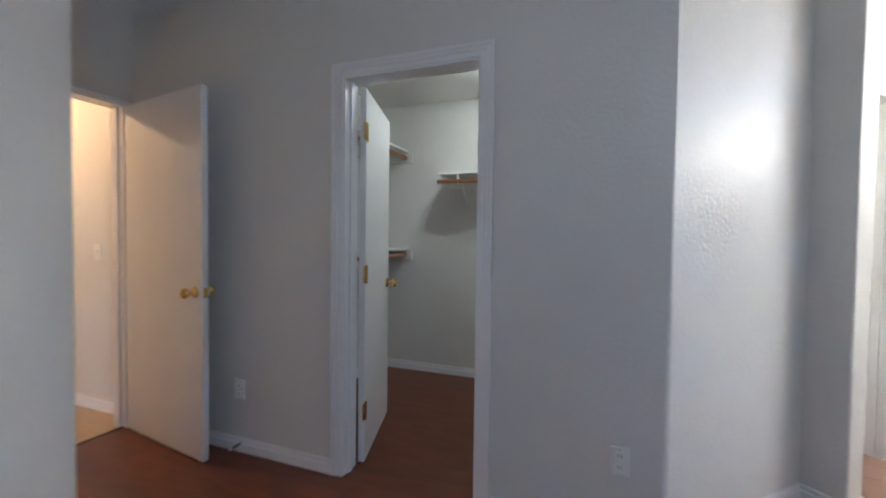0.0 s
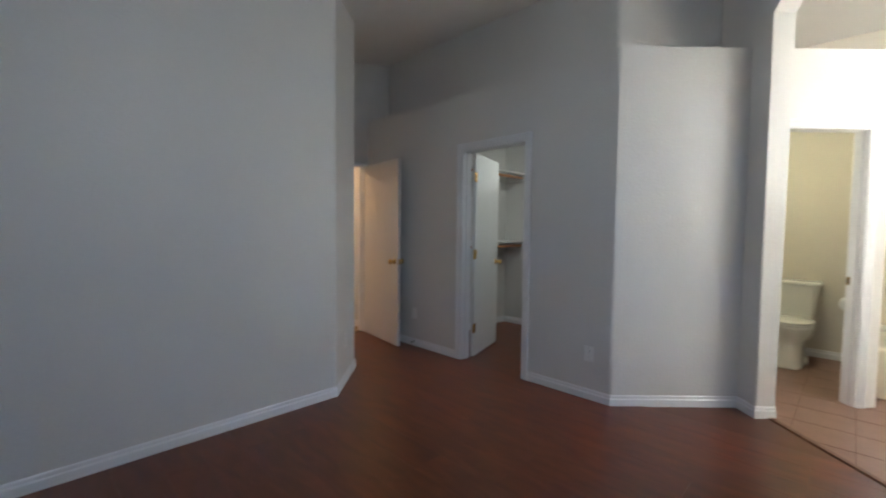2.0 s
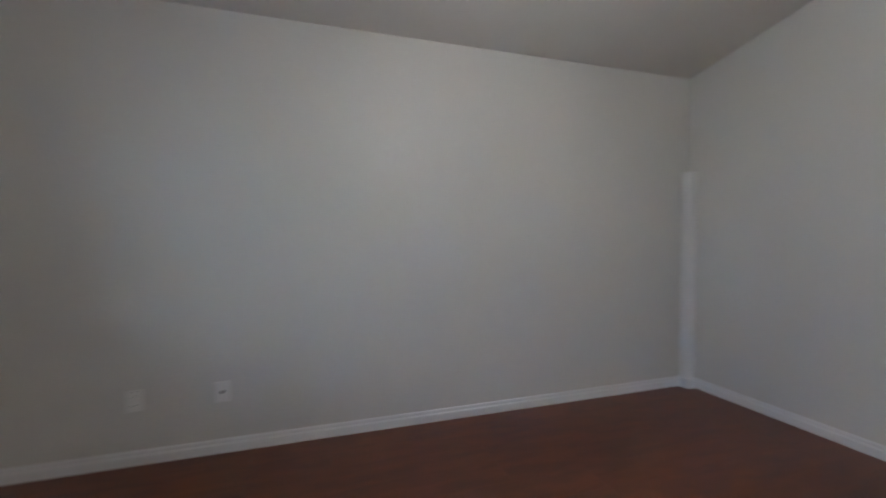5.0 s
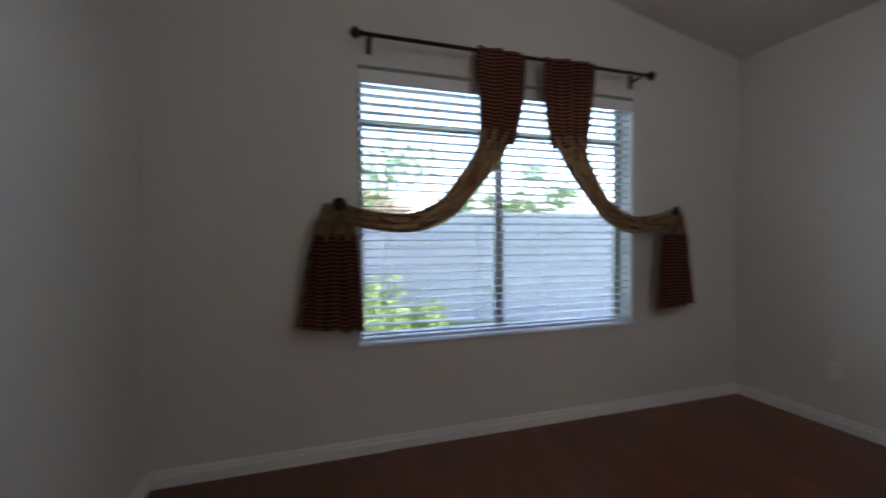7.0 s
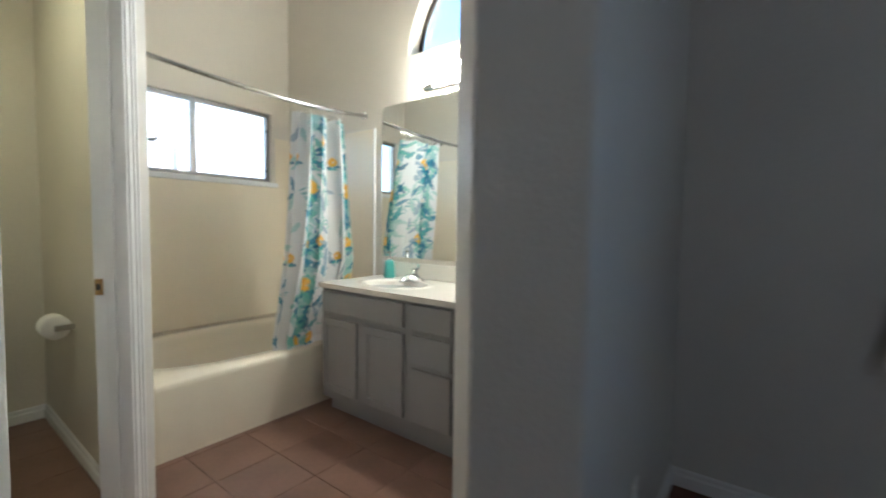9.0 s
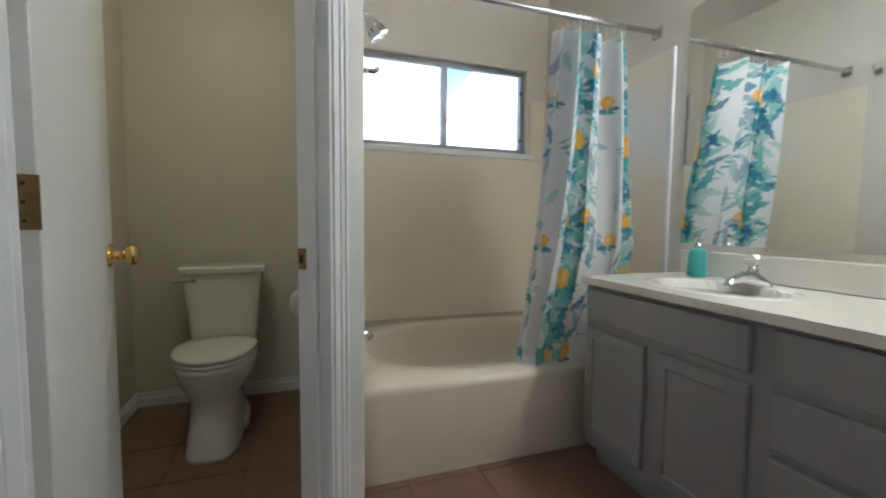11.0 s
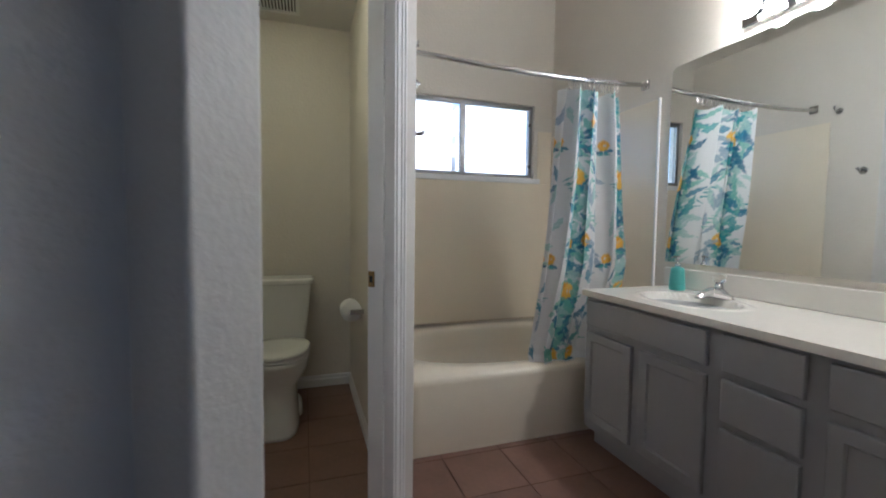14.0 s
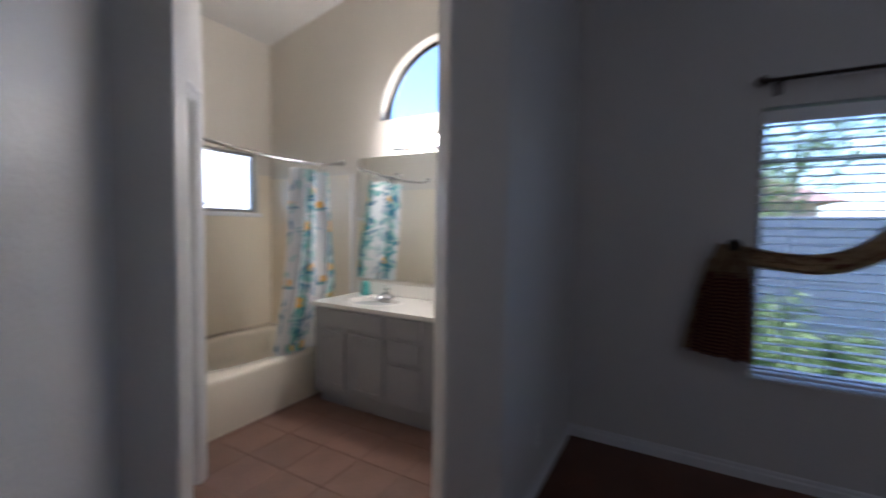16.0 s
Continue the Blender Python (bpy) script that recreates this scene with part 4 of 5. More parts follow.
def curtain_material():
    m = bpy.data.materials.new("printed_curtain")
    m.use_nodes = True
    n, l = m.node_tree.nodes, m.node_tree.links
    b = n["Principled BSDF"]
    b.inputs["Roughness"].default_value = 0.8
    at = n.new("ShaderNodeAttribute")
    at.attribute_name = "print"
    l.new(at.outputs["Color"], b.inputs["Base Color"])
    tr = n.new("ShaderNodeBsdfTranslucent")
    l.new(at.outputs["Color"], tr.inputs["Color"])
    mx = n.new("ShaderNodeMixShader")
    mx.inputs[0].default_value = 0.34
    l.new(b.outputs[0], mx.inputs[1])
    l.new(tr.outputs[0], mx.inputs[2])
    l.new(mx.outputs[0], n["Material Output"].inputs["Surface"])
    wv = n.new("ShaderNodeTexNoise")
    wv.inputs["Scale"].default_value, wv.inputs["Detail"].default_value = 60, 3
    bp = n.new("ShaderNodeBump")
    bp.inputs["Strength"].default_value, bp.inputs["Distance"].default_value = 0.12, 0.004
    l.new(wv.outputs["Fac"], bp.inputs["Height"])
    l.new(bp.outputs[0], b.inputs["Normal"])
    return m


def flower_print(U, V):
    """Brushed bouquets on white cloth, coloured point by point; U and V in metres along the cloth."""
    rng = random.Random(21)
    col = np.ones((len(V), len(U), 3)) * np.array((0.80, 0.80, 0.81))

    def stroke(cx, cy, ang, L, W, c, bend=0.0, dry=0.5):
        ii = np.nonzero(abs(U - cx) < L + W)[0]
        jj = np.nonzero(abs(V - cy) < L + W)[0]
        if not len(ii) or not len(jj):
            return
        u, v = np.meshgrid(U[ii] - cx, V[jj] - cy)
        a = u * math.cos(ang) + v * math.sin(ang)
        b_ = -u * math.sin(ang) + v * math.cos(ang)
        s = a / L
        ok = (s > 0) & (s < 1)
        s = np.clip(s, 0, 1)
        b_ = b_ - bend * L * s * s
        hw = W * np.sin(math.pi * s ** 0.8) * (1 + 0.18 * np.sin(a * 190 + cx * 77))
        al = np.clip((hw - abs(b_)) / 0.003, 0, 1) * ok
        q = rng.uniform(0, 6)
        streak = np.sin(b_ * 820 + q + 1.5 * np.sin(a * 45 + q)) * 0.6 + np.sin(b_ * 1700 + a * 60 + q) * 0.4
        al = al * (0.92 - dry * np.clip((streak - 0.15) * 2.5, 0, 1) * (0.35 + 0.65 * s))
        sl = np.ix_(jj, ii)
        tone = np.array(c) * (1 + 0.10 * streak[..., None])
        col[sl] = col[sl] * (1 - al[..., None]) + tone * al[..., None]
    pale, sea, teal, blue, navy = (0.42, 0.62, 0.60), (0.20, 0.50, 0.44), (0.08, 0.36, 0.40), (0.05, 0.23, 0.38), (0.03, 0.15, 0.28)
    slate = (0.30, 0.40, 0.52)
    up = -math.pi / 2

    def bloom(cx, cy, size):
        tilt = up + rng.uniform(-0.35, 0.35)
        for q in range(7):
            stroke(cx, cy, tilt + (q - 3) * 0.17, size * (1.0 - 0.06 * abs(q - 3)), size * 0.27, ((0.86, 0.50, 0.06), (0.80, 0.38, 0.03), (0.88, 0.58, 0.12))[q % 3], 0.0, 0.2)
        for q in range(3):
            stroke(cx + rng.uniform(-0.2, 0.2) * size, cy - size * 0.3, tilt + rng.uniform(-0.3, 0.3), size * 0.35, 0.004, (0.80, 0.78, 0.72), 0.0, 0.1)
        for sd in (-1, 1):
            stroke(cx, cy + 0.004, up + sd * rng.uniform(1.25, 1.7), size * 0.85, size * 0.17, blue if sd > 0 else navy, 0.25 * sd, 0.25)
            stroke(cx, cy + 0.006, up + sd * 2.2, size * 0.55, size * 0.15, teal, -0.2 * sd, 0.3)

    def leaves(cx, cy, wide, n, tones, dry, lo=0.08, hi=0.15):
        for _ in range(n):
            stroke(cx + rng.uniform(-wide, wide), cy + rng.uniform(-0.15, 0.15), rng.uniform(0, 6.28), rng.uniform(lo, hi), rng.uniform(0.012, 0.025), rng.choice(tones), rng.uniform(-0.4, 0.4), dry)

    def sprig(cx, cy, tone):
        side = rng.choice((-1, 1))
        for q in range(7):
            stroke(cx + side * 0.012 * q, cy + 0.016 * q * rng.uniform(0.6, 1.2), (0.0 if side > 0 else math.pi) + rng.uniform(-0.5, 0.3), rng.uniform(0.05, 0.10), 0.0055, tone, rng.uniform(-0.2, 0.2), 0.35)

    repeat, wide_ = 0.62, 0.58
    for k in range(int(U[-1] / wide_) + 2):
        for r in range(-1, int(V[-1] / repeat) + 2):
            x, y = wide_ * k - 0.06, repeat * r
            for q in range(4):
                leaves(x + 0.02, y + 0.155 * q, 0.04, 4, (slate, pale, slate, blue), 0.7)
            bloom(x + 0.135, y + 0.30, 0.07)
            sprig(x + 0.16, y + 0.48, teal)
            leaves(x + 0.17, y + 0.05, 0.02, 1, (pale, sea), 0.8)
            for q in range(4):
                leaves(x + 0.41, y + 0.155 * q, 0.10, 16, (pale, sea, pale, sea), 0.7, 0.09, 0.16)
                leaves(x + 0.41, y + 0.155 * q + 0.07, 0.10, 12, (teal, blue, blue, navy), 0.5, 0.08, 0.15)
            bloom(x + 0.40, y + 0.22, 0.085)
            bloom(x + 0.44, y + 0.50, 0.115)
            bloom(x + 0.53, y + 0.20, 0.085)
            sprig(x + 0.56, y + 0.46, teal)
            sprig(x + 0.54, y + 0.02, sea)
    return col


def shower_curtain():
    c = thing("shower_curtain", "white shower curtain with blue, teal and orange flower print", "curtain", at=(3.95, 1.75, TZ))
    nu, nv, pleats = 460, 300, 3.6
    top, bot = SZ - 0.125, TZ + 0.006
    u, v = np.meshgrid(np.linspace(0, 1, nu + 1), np.linspace(0, 1, nv + 1))
    xa = 3.775 - 0.095 * v ** 1.4
    xb = 4.152 + 0.13 * np.minimum(v, 0.62) / 0.62 - 0.12 * np.maximum(0, v - 0.62) / 0.38
    ph = u * pleats * 2 * math.pi + 0.9 * np.sin(u * 5.1) + 0.35 * v
    amp = (0.052 + 0.020 * np.sin(u * 9)) * (1.0 - 0.5 * v)
    x = xa + (xb - xa) * u + 0.020 * np.sin(ph * 2 + 1)
    yr = 1.762 - 0.150 * (1 - ((x - TX0) / (TX1 - TX0) * 2 - 1) ** 2)
    y = yr + (1.73 - yr) * v ** 1.3 + amp * np.sin(ph) + 0.008 * np.sin(v * 7 + u * 11) - 0.8 * np.maximum(0, v - 0.975)
    z = top + (bot - top) * v - 0.016 * (0.5 - 0.5 * np.cos(u * 22 * math.pi)) * (1 - v) ** 8
    z = np.maximum(z, bot)
    mid = nv // 3
    U = np.concatenate(([0], np.cumsum(np.hypot(np.diff(x[mid]), np.diff(y[mid])))))
    paint = flower_print(U, np.linspace(0, top - bot, nv + 1))
    k = (nu + 1) * (nv + 1)
    front_ = np.stack((x, y, z), -1).reshape(-1, 3)
    idx = np.arange(k).reshape(nv + 1, nu + 1)
    quads = np.stack((idx[:-1, :-1], idx[:-1, 1:], idx[1:, 1:], idx[1:, :-1]), -1).reshape(-1, 4)
    me = bpy.data.meshes.new("cloth")
    me.from_pydata((front_ - np.array((3.95, 1.75, TZ))).tolist(), [], quads.tolist())
    me.materials.append(curtain_material())
    at = me.color_attributes.new("print", 'FLOAT_COLOR', 'POINT')
    at.data.foreach_set("color", np.concatenate((paint.reshape(-1, 3), np.ones((k, 1))), 1).ravel())
    me.shade_smooth()
    cloth = new("cloth", me)
    cloth.parent = c
    hem = [(float(x[-1, i]), float(y[-1, i]) - 0.001, bot + 0.004) for i in range(0, nu + 1, 6)]
    wpart("hem", tube(bmesh.new(), hem, 0.003, 6), TRIM, c, "white stitched hem")
    for k in range(12):
        x_ = 3.79 + 0.37 * (k + 0.5) / 12 + random.uniform(-0.008, 0.008)
        p = rod_pt(x_)
        ring = [(p.x + 0.004 * math.sin(a), p.y + 0.017 * math.sin(a), p.z - 0.020 + 0.035 * math.cos(a)) for a in [2 * math.pi * q / 18 for q in range(19)]]
        wpart("ring", tube(bmesh.new(), ring, 0.0016, 6), CHROME, c, "chrome curtain ring")
    return c


shower_curtain()

# ---- vanity ----
GREY = material("vanity_paint", (0.315, 0.317, 0.325), 0.42, vary=0.03, scale=4)
MARBLE = material("cultured_marble", (0.80, 0.775, 0.72), 0.12, vary=0.03, scale=3)
VX, VY1, VZ = 3.912, 1.556, 0.785
van = thing("vanity_cabinet", "grey painted bathroom vanity with panel doors and drawers", "cabinet", at=(4.17, (VN + VY1) / 2, 0))
vb = bmesh.new()
box(vb, VX + 0.0, X1 - 0.001, VN + 0.001, VY1, 0.10, VZ)
wpart("body", vb, GREY, van)
wpart("toe_kick", boxed(VX + 0.065, X1 - 0.002, VN + 0.002, VY1 - 0.002, 0.0, 0.0995), GREY, van, "recessed grey toe kick")


def raised_front(y0, y1, z0, z1, panel):
    """Overlay front proud of the cabinet; with panel it has a recessed field."""
    bm = boxed(VX - 0.019, VX - 0.0005, y0, y1, z0, z1)
    front = [f for f in bm.faces if f.normal.x < -0.9]
    es = list({e for f in front for e in f.edges})
    bmesh.ops.bevel(bm, geom=es, offset=0.006, segments=2, affect='EDGES', profile=0.5)
    if panel:
        front = max((f for f in bm.faces if f.normal.x < -0.9), key=lambda f: f.calc_area())
        r = bmesh.ops.inset_individual(bm, faces=[front], thickness=0.05)
        r = bmesh.ops.inset_individual(bm, faces=[front], thickness=0.008, depth=-0.008)
    return bm


def front(name, y0, y1, z0, z1, panel):
    bm = raised_front(y0, y1, z0, z1, panel)
    wpart(name, bm, GREY, van)


for a, b in ((1.542, 0.872), (0.50, -0.055)):
    front("false_front", b, a, 0.638, 0.768, False)
    mid = (a + b) / 2
    front("cabinet_door", mid + 0.027, a, 0.155, 0.605, True)
    front("cabinet_door", b, mid - 0.027, 0.155, 0.605, True)
for z0, z1 in ((0.638, 0.772), (0.462, 0.612), (0.158, 0.438)):
    front("drawer", 0.56, 0.812, z0, z1, False)


def countertop():
    bm = bmesh.new()
    x0, x1, y0, y1, z0, z1 = VX - 0.025, X1 - 0.001, VN + 0.001, 1.572, VZ + 0.0005, VZ + 0.03
    sinks = ((4.155, 1.175), (4.155, 0.20))
    rows = []
    nx, ny = 40, 110
    xs, ys = [x0 + (x1 - x0) * i / nx for i in range(nx + 1)], [y0 + (y1 - y0) * i / ny for i in range(ny + 1)]

    def depth(x, y):
        d = 0.0
        for cx, cy in sinks:
            r = math.sqrt(((x - cx) / 0.155) ** 2 + ((y - cy) / 0.215) ** 2)
            if r < 1:
                d = -0.13 * (1 - r ** 3.2)
            elif r < 1.22:
                d += 0.004 * math.sin((r - 1) / 0.22 * math.pi)
        return d
    g = [[bm.verts.new((x, y, z1 + depth(x, y))) for y in ys] for x in xs]
    for i in range(nx):
        for j in range(ny):
            bm.faces.new((g[i][j], g[i + 1][j], g[i + 1][j + 1], g[i][j + 1]))
    lo = {}

    def low(v):
        if v not in lo:
            lo[v] = bm.verts.new((v.co.x, v.co.y, z0))
        return lo[v]
    for line in ([g[i][0] for i in range(nx + 1)], [g[i][ny] for i in range(nx + 1)], g[0], g[nx]):
        for a, b in zip(line, line[1:]):
            bm.faces.new((a, b, low(b), low(a)))
    return bm


ct = thing("countertop", "cream cultured marble countertop with integral sinks and backsplash", "countertop", at=(4.17, 0.7, VZ))
cbm = countertop()
bmesh.ops.bevel(cbm, geom=[e for e in cbm.edges if abs(e.verts[0].co.x - (VX - 0.025)) < 1e-6 and abs(e.verts[1].co.x - (VX - 0.025)) < 1e-6 and e.verts[0].co.z > VZ + 0.02 and e.verts[1].co.z > VZ + 0.02], offset=0.008, segments=3, affect='EDGES', profile=0.5)
wpart("slab", cbm, MARBLE, ct, smooth=False)
wpart("backsplash", boxed(X1 - 0.022, X1 - 0.0008, VN + 0.002, 1.572, VZ + 0.031, VZ + 0.135, 0.005), MARBLE, ct)
for cy in (1.175, 0.20):
    wpart("drain", lathe(bmesh.new(), [(0.0001, VZ - 0.096), (0.022, VZ - 0.096), (0.024, VZ - 0.090), (0.0001, VZ - 0.087)], 16, pose(4.155, cy, 0)), CHROME, ct, "chrome sink drain")
CRYSTAL = glass("clear_acrylic")


def faucet(cy):
    f = thing("faucet", "chrome single-lever faucet with clear acrylic knob", "faucet", group="vanity faucets", at=(4.335, cy, VZ + 0.030))
    bm = bmesh.new()
    rows = []
    for x, w, z0, z1 in ((0.045, 0.030, 0, 0.012), (0.03, 0.055, 0, 0.022), (0.0, 0.075, 0, 0.045), (-0.03, 0.055, 0.0, 0.052), (-0.07, 0.027, 0.012, 0.044), (-0.11, 0.020, 0.010, 0.030), (-0.13, 0.016, 0.004, 0.020)):
        rows.append([bm.verts.new((x, s * w * k, z)) for s, k, z in ((-1, 1, z0), (-1, 0.9, z0 + (z1 - z0) * 0.35), (-1, 0.35, z1), (1, 0.35, z1), (1, 0.9, z0 + (z1 - z0) * 0.35), (1, 1, z0))])
    for a, b in zip(rows, rows[1:]):
        for k in range(6):
            bm.faces.new((a[k], a[(k + 1) % 6], b[(k + 1) % 6], b[k]))
    bm.faces.new(rows[0])
    bm.faces.new(rows[-1])
    bmesh.ops.subdivide_edges(bm, edges=bm.edges[:], cuts=2, use_grid_fill=True, smooth=0.6)
    part("body", bm, CHROME, f, smooth=True)
    part("neck", lathe(bmesh.new(), [(0.0001, 0.03), (0.022, 0.03), (0.018, 0.055), (0.014, 0.07), (0.0001, 0.07)], 16), CHROME, f, smooth=True)
    part("knob", lathe(bmesh.new(), [(0.0001, 0.070), (0.018, 0.071), (0.030, 0.085), (0.032, 0.100), (0.024, 0.112), (0.0001, 0.116)], 10), CRYSTAL, f, "clear faceted acrylic knob")
    return f


fa = faucet(1.175)
copy_thing(fa, Matrix.Translation((4.335, 0.20, VZ + 0.030)))
TEAL = material("teal_ceramic", (0.10, 0.39, 0.37), 0.3, vary=0.04, scale=10)
so = thing("soap_dispenser", "teal ceramic soap dispenser with chrome pump", "soap dispenser", at=(4.355, 1.42, VZ + 0.031))
part("bottle", lathe(bmesh.new(), [(0.0001, 0), (0.036, 0), (0.039, 0.008), (0.037, 0.05), (0.033, 0.10), (0.029, 0.115), (0.012, 0.120), (0.0001, 0.121)], 24), TEAL, so, smooth=True)
part("pump", tube(lathe(bmesh.new(), [(0.0001, 0.121), (0.015, 0.121), (0.015, 0.134), (0.006, 0.137), (0.005, 0.165), (0.010, 0.168), (0.010, 0.176), (0.0001, 0.178)], 14), [(0, 0, 0.172), (-0.02, 0.005, 0.172), (-0.036, 0.009, 0.166)], 0.004, 8), CHROME, so, "chrome pump", True)

# ---- mirror and light bar ----
MIR = bpy.data.materials.new("mirror_silver")
MIR.use_nodes = True
mb = MIR.node_tree.nodes["Principled BSDF"]
mb.inputs["Base Color"].default_value, mb.inputs["Metallic"].default_value, mb.inputs["Roughness"].default_value = (0.80, 0.83, 0.82, 1), 1.0, 0.015
mi = thing("wall_mirror", "large frameless wall mirror with clipped corners above the vanity", "mirror", at=(X1 - 0.004, 0.72, 0.95))
mbm = bmesh.new()
k = 0.025
poly = [(1.586, VZ + 0.165), (1.586, 2.007 - k), (1.586 - k, 2.007), (VN + 0.01 + k, 2.007), (VN + 0.01, 2.007 - k), (VN + 0.01, VZ + 0.165)]
q0 = [mbm.verts.new((X1 - 0.001, y, z)) for y, z in poly]
q1 = [mbm.verts.new((X1 - 0.007, y, z)) for y, z in poly]
mbm.faces.new(q0)
mbm.faces.new(q1[::-1])
for i in range(6):
    j = (i + 1) % 6
    mbm.faces.new((q0[i], q0[j], q1[j], q1[i]))
wpart("glass", mbm, MIR, mi)
BULB = glow("lit_bulb", (1.0, 0.83, 0.60), 17.0)
lb_ = thing("vanity_light_bar", "chrome vanity light bar with lit round bulbs", "light fixture", at=(X1, AC, 2.09))
wpart("back_bar", boxed(X1 - 0.03, X1 - 0.0005, AC - 0.465, AC + 0.465, 2.045, 2.155, 0.006), CHROME, lb_)
for i in range(6):
    y = AC + 0.155 * (2.5 - i)
    wpart("socket", lathe(bmesh.new(), [(0.0001, 0.028), (0.026, 0.028), (0.026, 0.034), (0.019, 0.05), (0.017, 0.068), (0.0001, 0.068)], 16, pose(X1, y, 2.10, 0, -90)), CHROME, lb_, smooth=True)
    wpart("bulb", uv_sphere(bmesh.new(), (X1 - 0.112, y, 2.10), 0.052), BULB, lb_, "glowing round bulb", True)

# ---- toilet ----
toi = thing("toilet", "white porcelain two-piece toilet with closed lid", "toilet", at=(2.365, 2.35, 0))


def loft(rings, n=32):
    """Rings of (z, centre y, half x, half y front, half y back, power)."""
    bm = bmesh.new()
    rr = []
    for z, cy, rx, rf, rb, pw in rings:
        row = []
        for k in range(n):
            a = 2 * math.pi * k / n
            c, s = math.cos(a), math.sin(a)
            row.append(bm.verts.new((2.372 + 1.0 * rx * math.copysign(abs(c) ** pw, c), cy + (rb if s > 0 else rf) * math.copysign(abs(s) ** pw, s) + 0.04, z * 0.978)))
        rr.append(row)
    for a, b in zip(rr, rr[1:]):
        for k in range(n):
            j = (k + 1) % n
            bm.faces.new((a[k], a[j], b[j], b[k]))
    bm.faces.new(rr[0][::-1])
    bm.faces.new(rr[-1])
    return bm


wpart("pedestal", loft([(0.0, 2.32, 0.118, 0.325, 0.25, 0.60), (0.02, 2.32, 0.114, 0.320, 0.25, 0.60), (0.12, 2.32, 0.106, 0.292, 0.25, 0.68), (0.20, 2.32, 0.104, 0.266, 0.26, 0.8), (0.245, 2.32, 0.116, 0.256, 0.27, 0.9), (0.285, 2.315, 0.148, 0.268, 0.275, 0.97),
                       (0.33, 2.31, 0.168, 0.277, 0.28, 1.0), (0.380, 2.30, 0.177, 0.285, 0.29, 1.0), (0.402, 2.30, 0.178, 0.285, 0.29, 1.0), (0.405, 2.30, 0.168, 0.265, 0.28, 1.0)]), PORC, toi, smooth=True)
wpart("foot", loft([(0.0, 2.36, 0.135, 0.12, 0.2, 0.7), (0.05, 2.36, 0.130, 0.115, 0.2, 0.7), (0.085, 2.37, 0.10, 0.09, 0.2, 0.8)]), PORC, toi, smooth=True)
for z, h, nm, g in ((0.406, 0.018, "seat", 0.002), (0.427, 0.022, "lid", 0.0)):
    wpart(nm, loft([(z, 2.29, 0.174, 0.268, 0.15, 0.95), (z + 0.004, 2.29, 0.180, 0.274, 0.155, 0.95), (z + h - 0.006, 2.29, 0.180, 0.274, 0.155, 0.95), (z + h, 2.29, 0.170, 0.262, 0.145, 0.95), (z + h + 0.003, 2.29, 0.10, 0.15, 0.08, 1.0)]), PORC, toi, smooth=True)
wpart("tank", loft([(0.40, 2.555, 0.150, 0.085, 0.10, 0.35), (0.44, 2.555, 0.158, 0.092, 0.105, 0.35), (0.60, 2.555, 0.172, 0.097, 0.108, 0.33), (0.775, 2.555, 0.190, 0.102, 0.11, 0.33)]), PORC, toi, smooth=False)
wpart("tank_lid", loft([(0.776, 2.555, 0.198, 0.110, 0.112, 0.33), (0.782, 2.555, 0.206, 0.116, 0.113, 0.33), (0.805, 2.555, 0.206, 0.116, 0.113, 0.33), (0.815, 2.555, 0.195, 0.106, 0.105, 0.33)]), PORC, toi)
wpart("flush_lever", tube(lathe(bmesh.new(), [(0.0001, 0), (0.014, 0), (0.012, 0.01), (0.0001, 0.012)], 12, pose(2.244, 2.495, 0.729, 90)), [(2.244, 2.475, 0.729), (2.209, 2.472, 0.727), (2.159, 2.468, 0.724)], 0.006, 8), CHROME, toi, "chrome flush lever", True)
wpart("bolt_cap", lathe(bmesh.new(), [(0.0001, 0), (0.014, 0), (0.011, 0.014), (0.0001, 0.017)], 12, pose(2.492, 2.365, 0.0)), PORC, toi)

# paper roll on the toilet room side of the tub partition
tp = thing("toilet_paper_holder", "chrome toilet paper holder with white roll on the partition", "paper holder", at=(2.83, 2.12, 0.66))
PAPER = material("tissue_paper", (0.80, 0.79, 0.77), 0.95, vary=0.04, scale=30, bump=0.3, bump_scale=300)
rb = bmesh.new()
lathe(rb, [(0.020, -0.05), (0.055, -0.05), (0.057, -0.045), (0.057, 0.045), (0.055, 0.05), (0.020, 0.05)], 28, pose(-0.065, 0, 0, 90))
part("paper_roll", rb, PAPER, tp, "white toilet paper roll", True)
for y in (-0.066, 0.066):
    part("post", boxed(-0.075, -0.0005, y - 0.008, y + 0.008, -0.013, 0.013, 0.004), CHROME, tp)
part("spindle", tube(bmesh.new(), [(-0.065, -0.07, 0), (-0.065, 0.07, 0)], 0.008, 10), CHROME, tp)

# ---- threshold strips ----
ts = thing("threshold_strip", "brown transition strip between laminate and tile", "threshold", kind="structure", at=(2.7, 0.3, 0))
tb = boxed(-0.47, 0.47, -0.018, 0.018, 0.0005, 0.008, 0.003)
bmesh.ops.transform(tb, matrix=pose(0.03, 0.0, 0, 0, 0, -45), verts=tb.verts)
LAMW = material("strip_wood", (0.12, 0.045, 0.022), 0.35, vary=0.2, scale=10)
part("strip", tb, LAMW, ts)
t2 = thing("threshold_strip", "dark transition strip at the bedroom door", "threshold", kind="structure", at=(-1.54, -0.45, 0))
part("strip", boxed(-0.016, 0.016, -0.40, 0.40, 0.0005, 0.008, 0.003), DARK, t2)

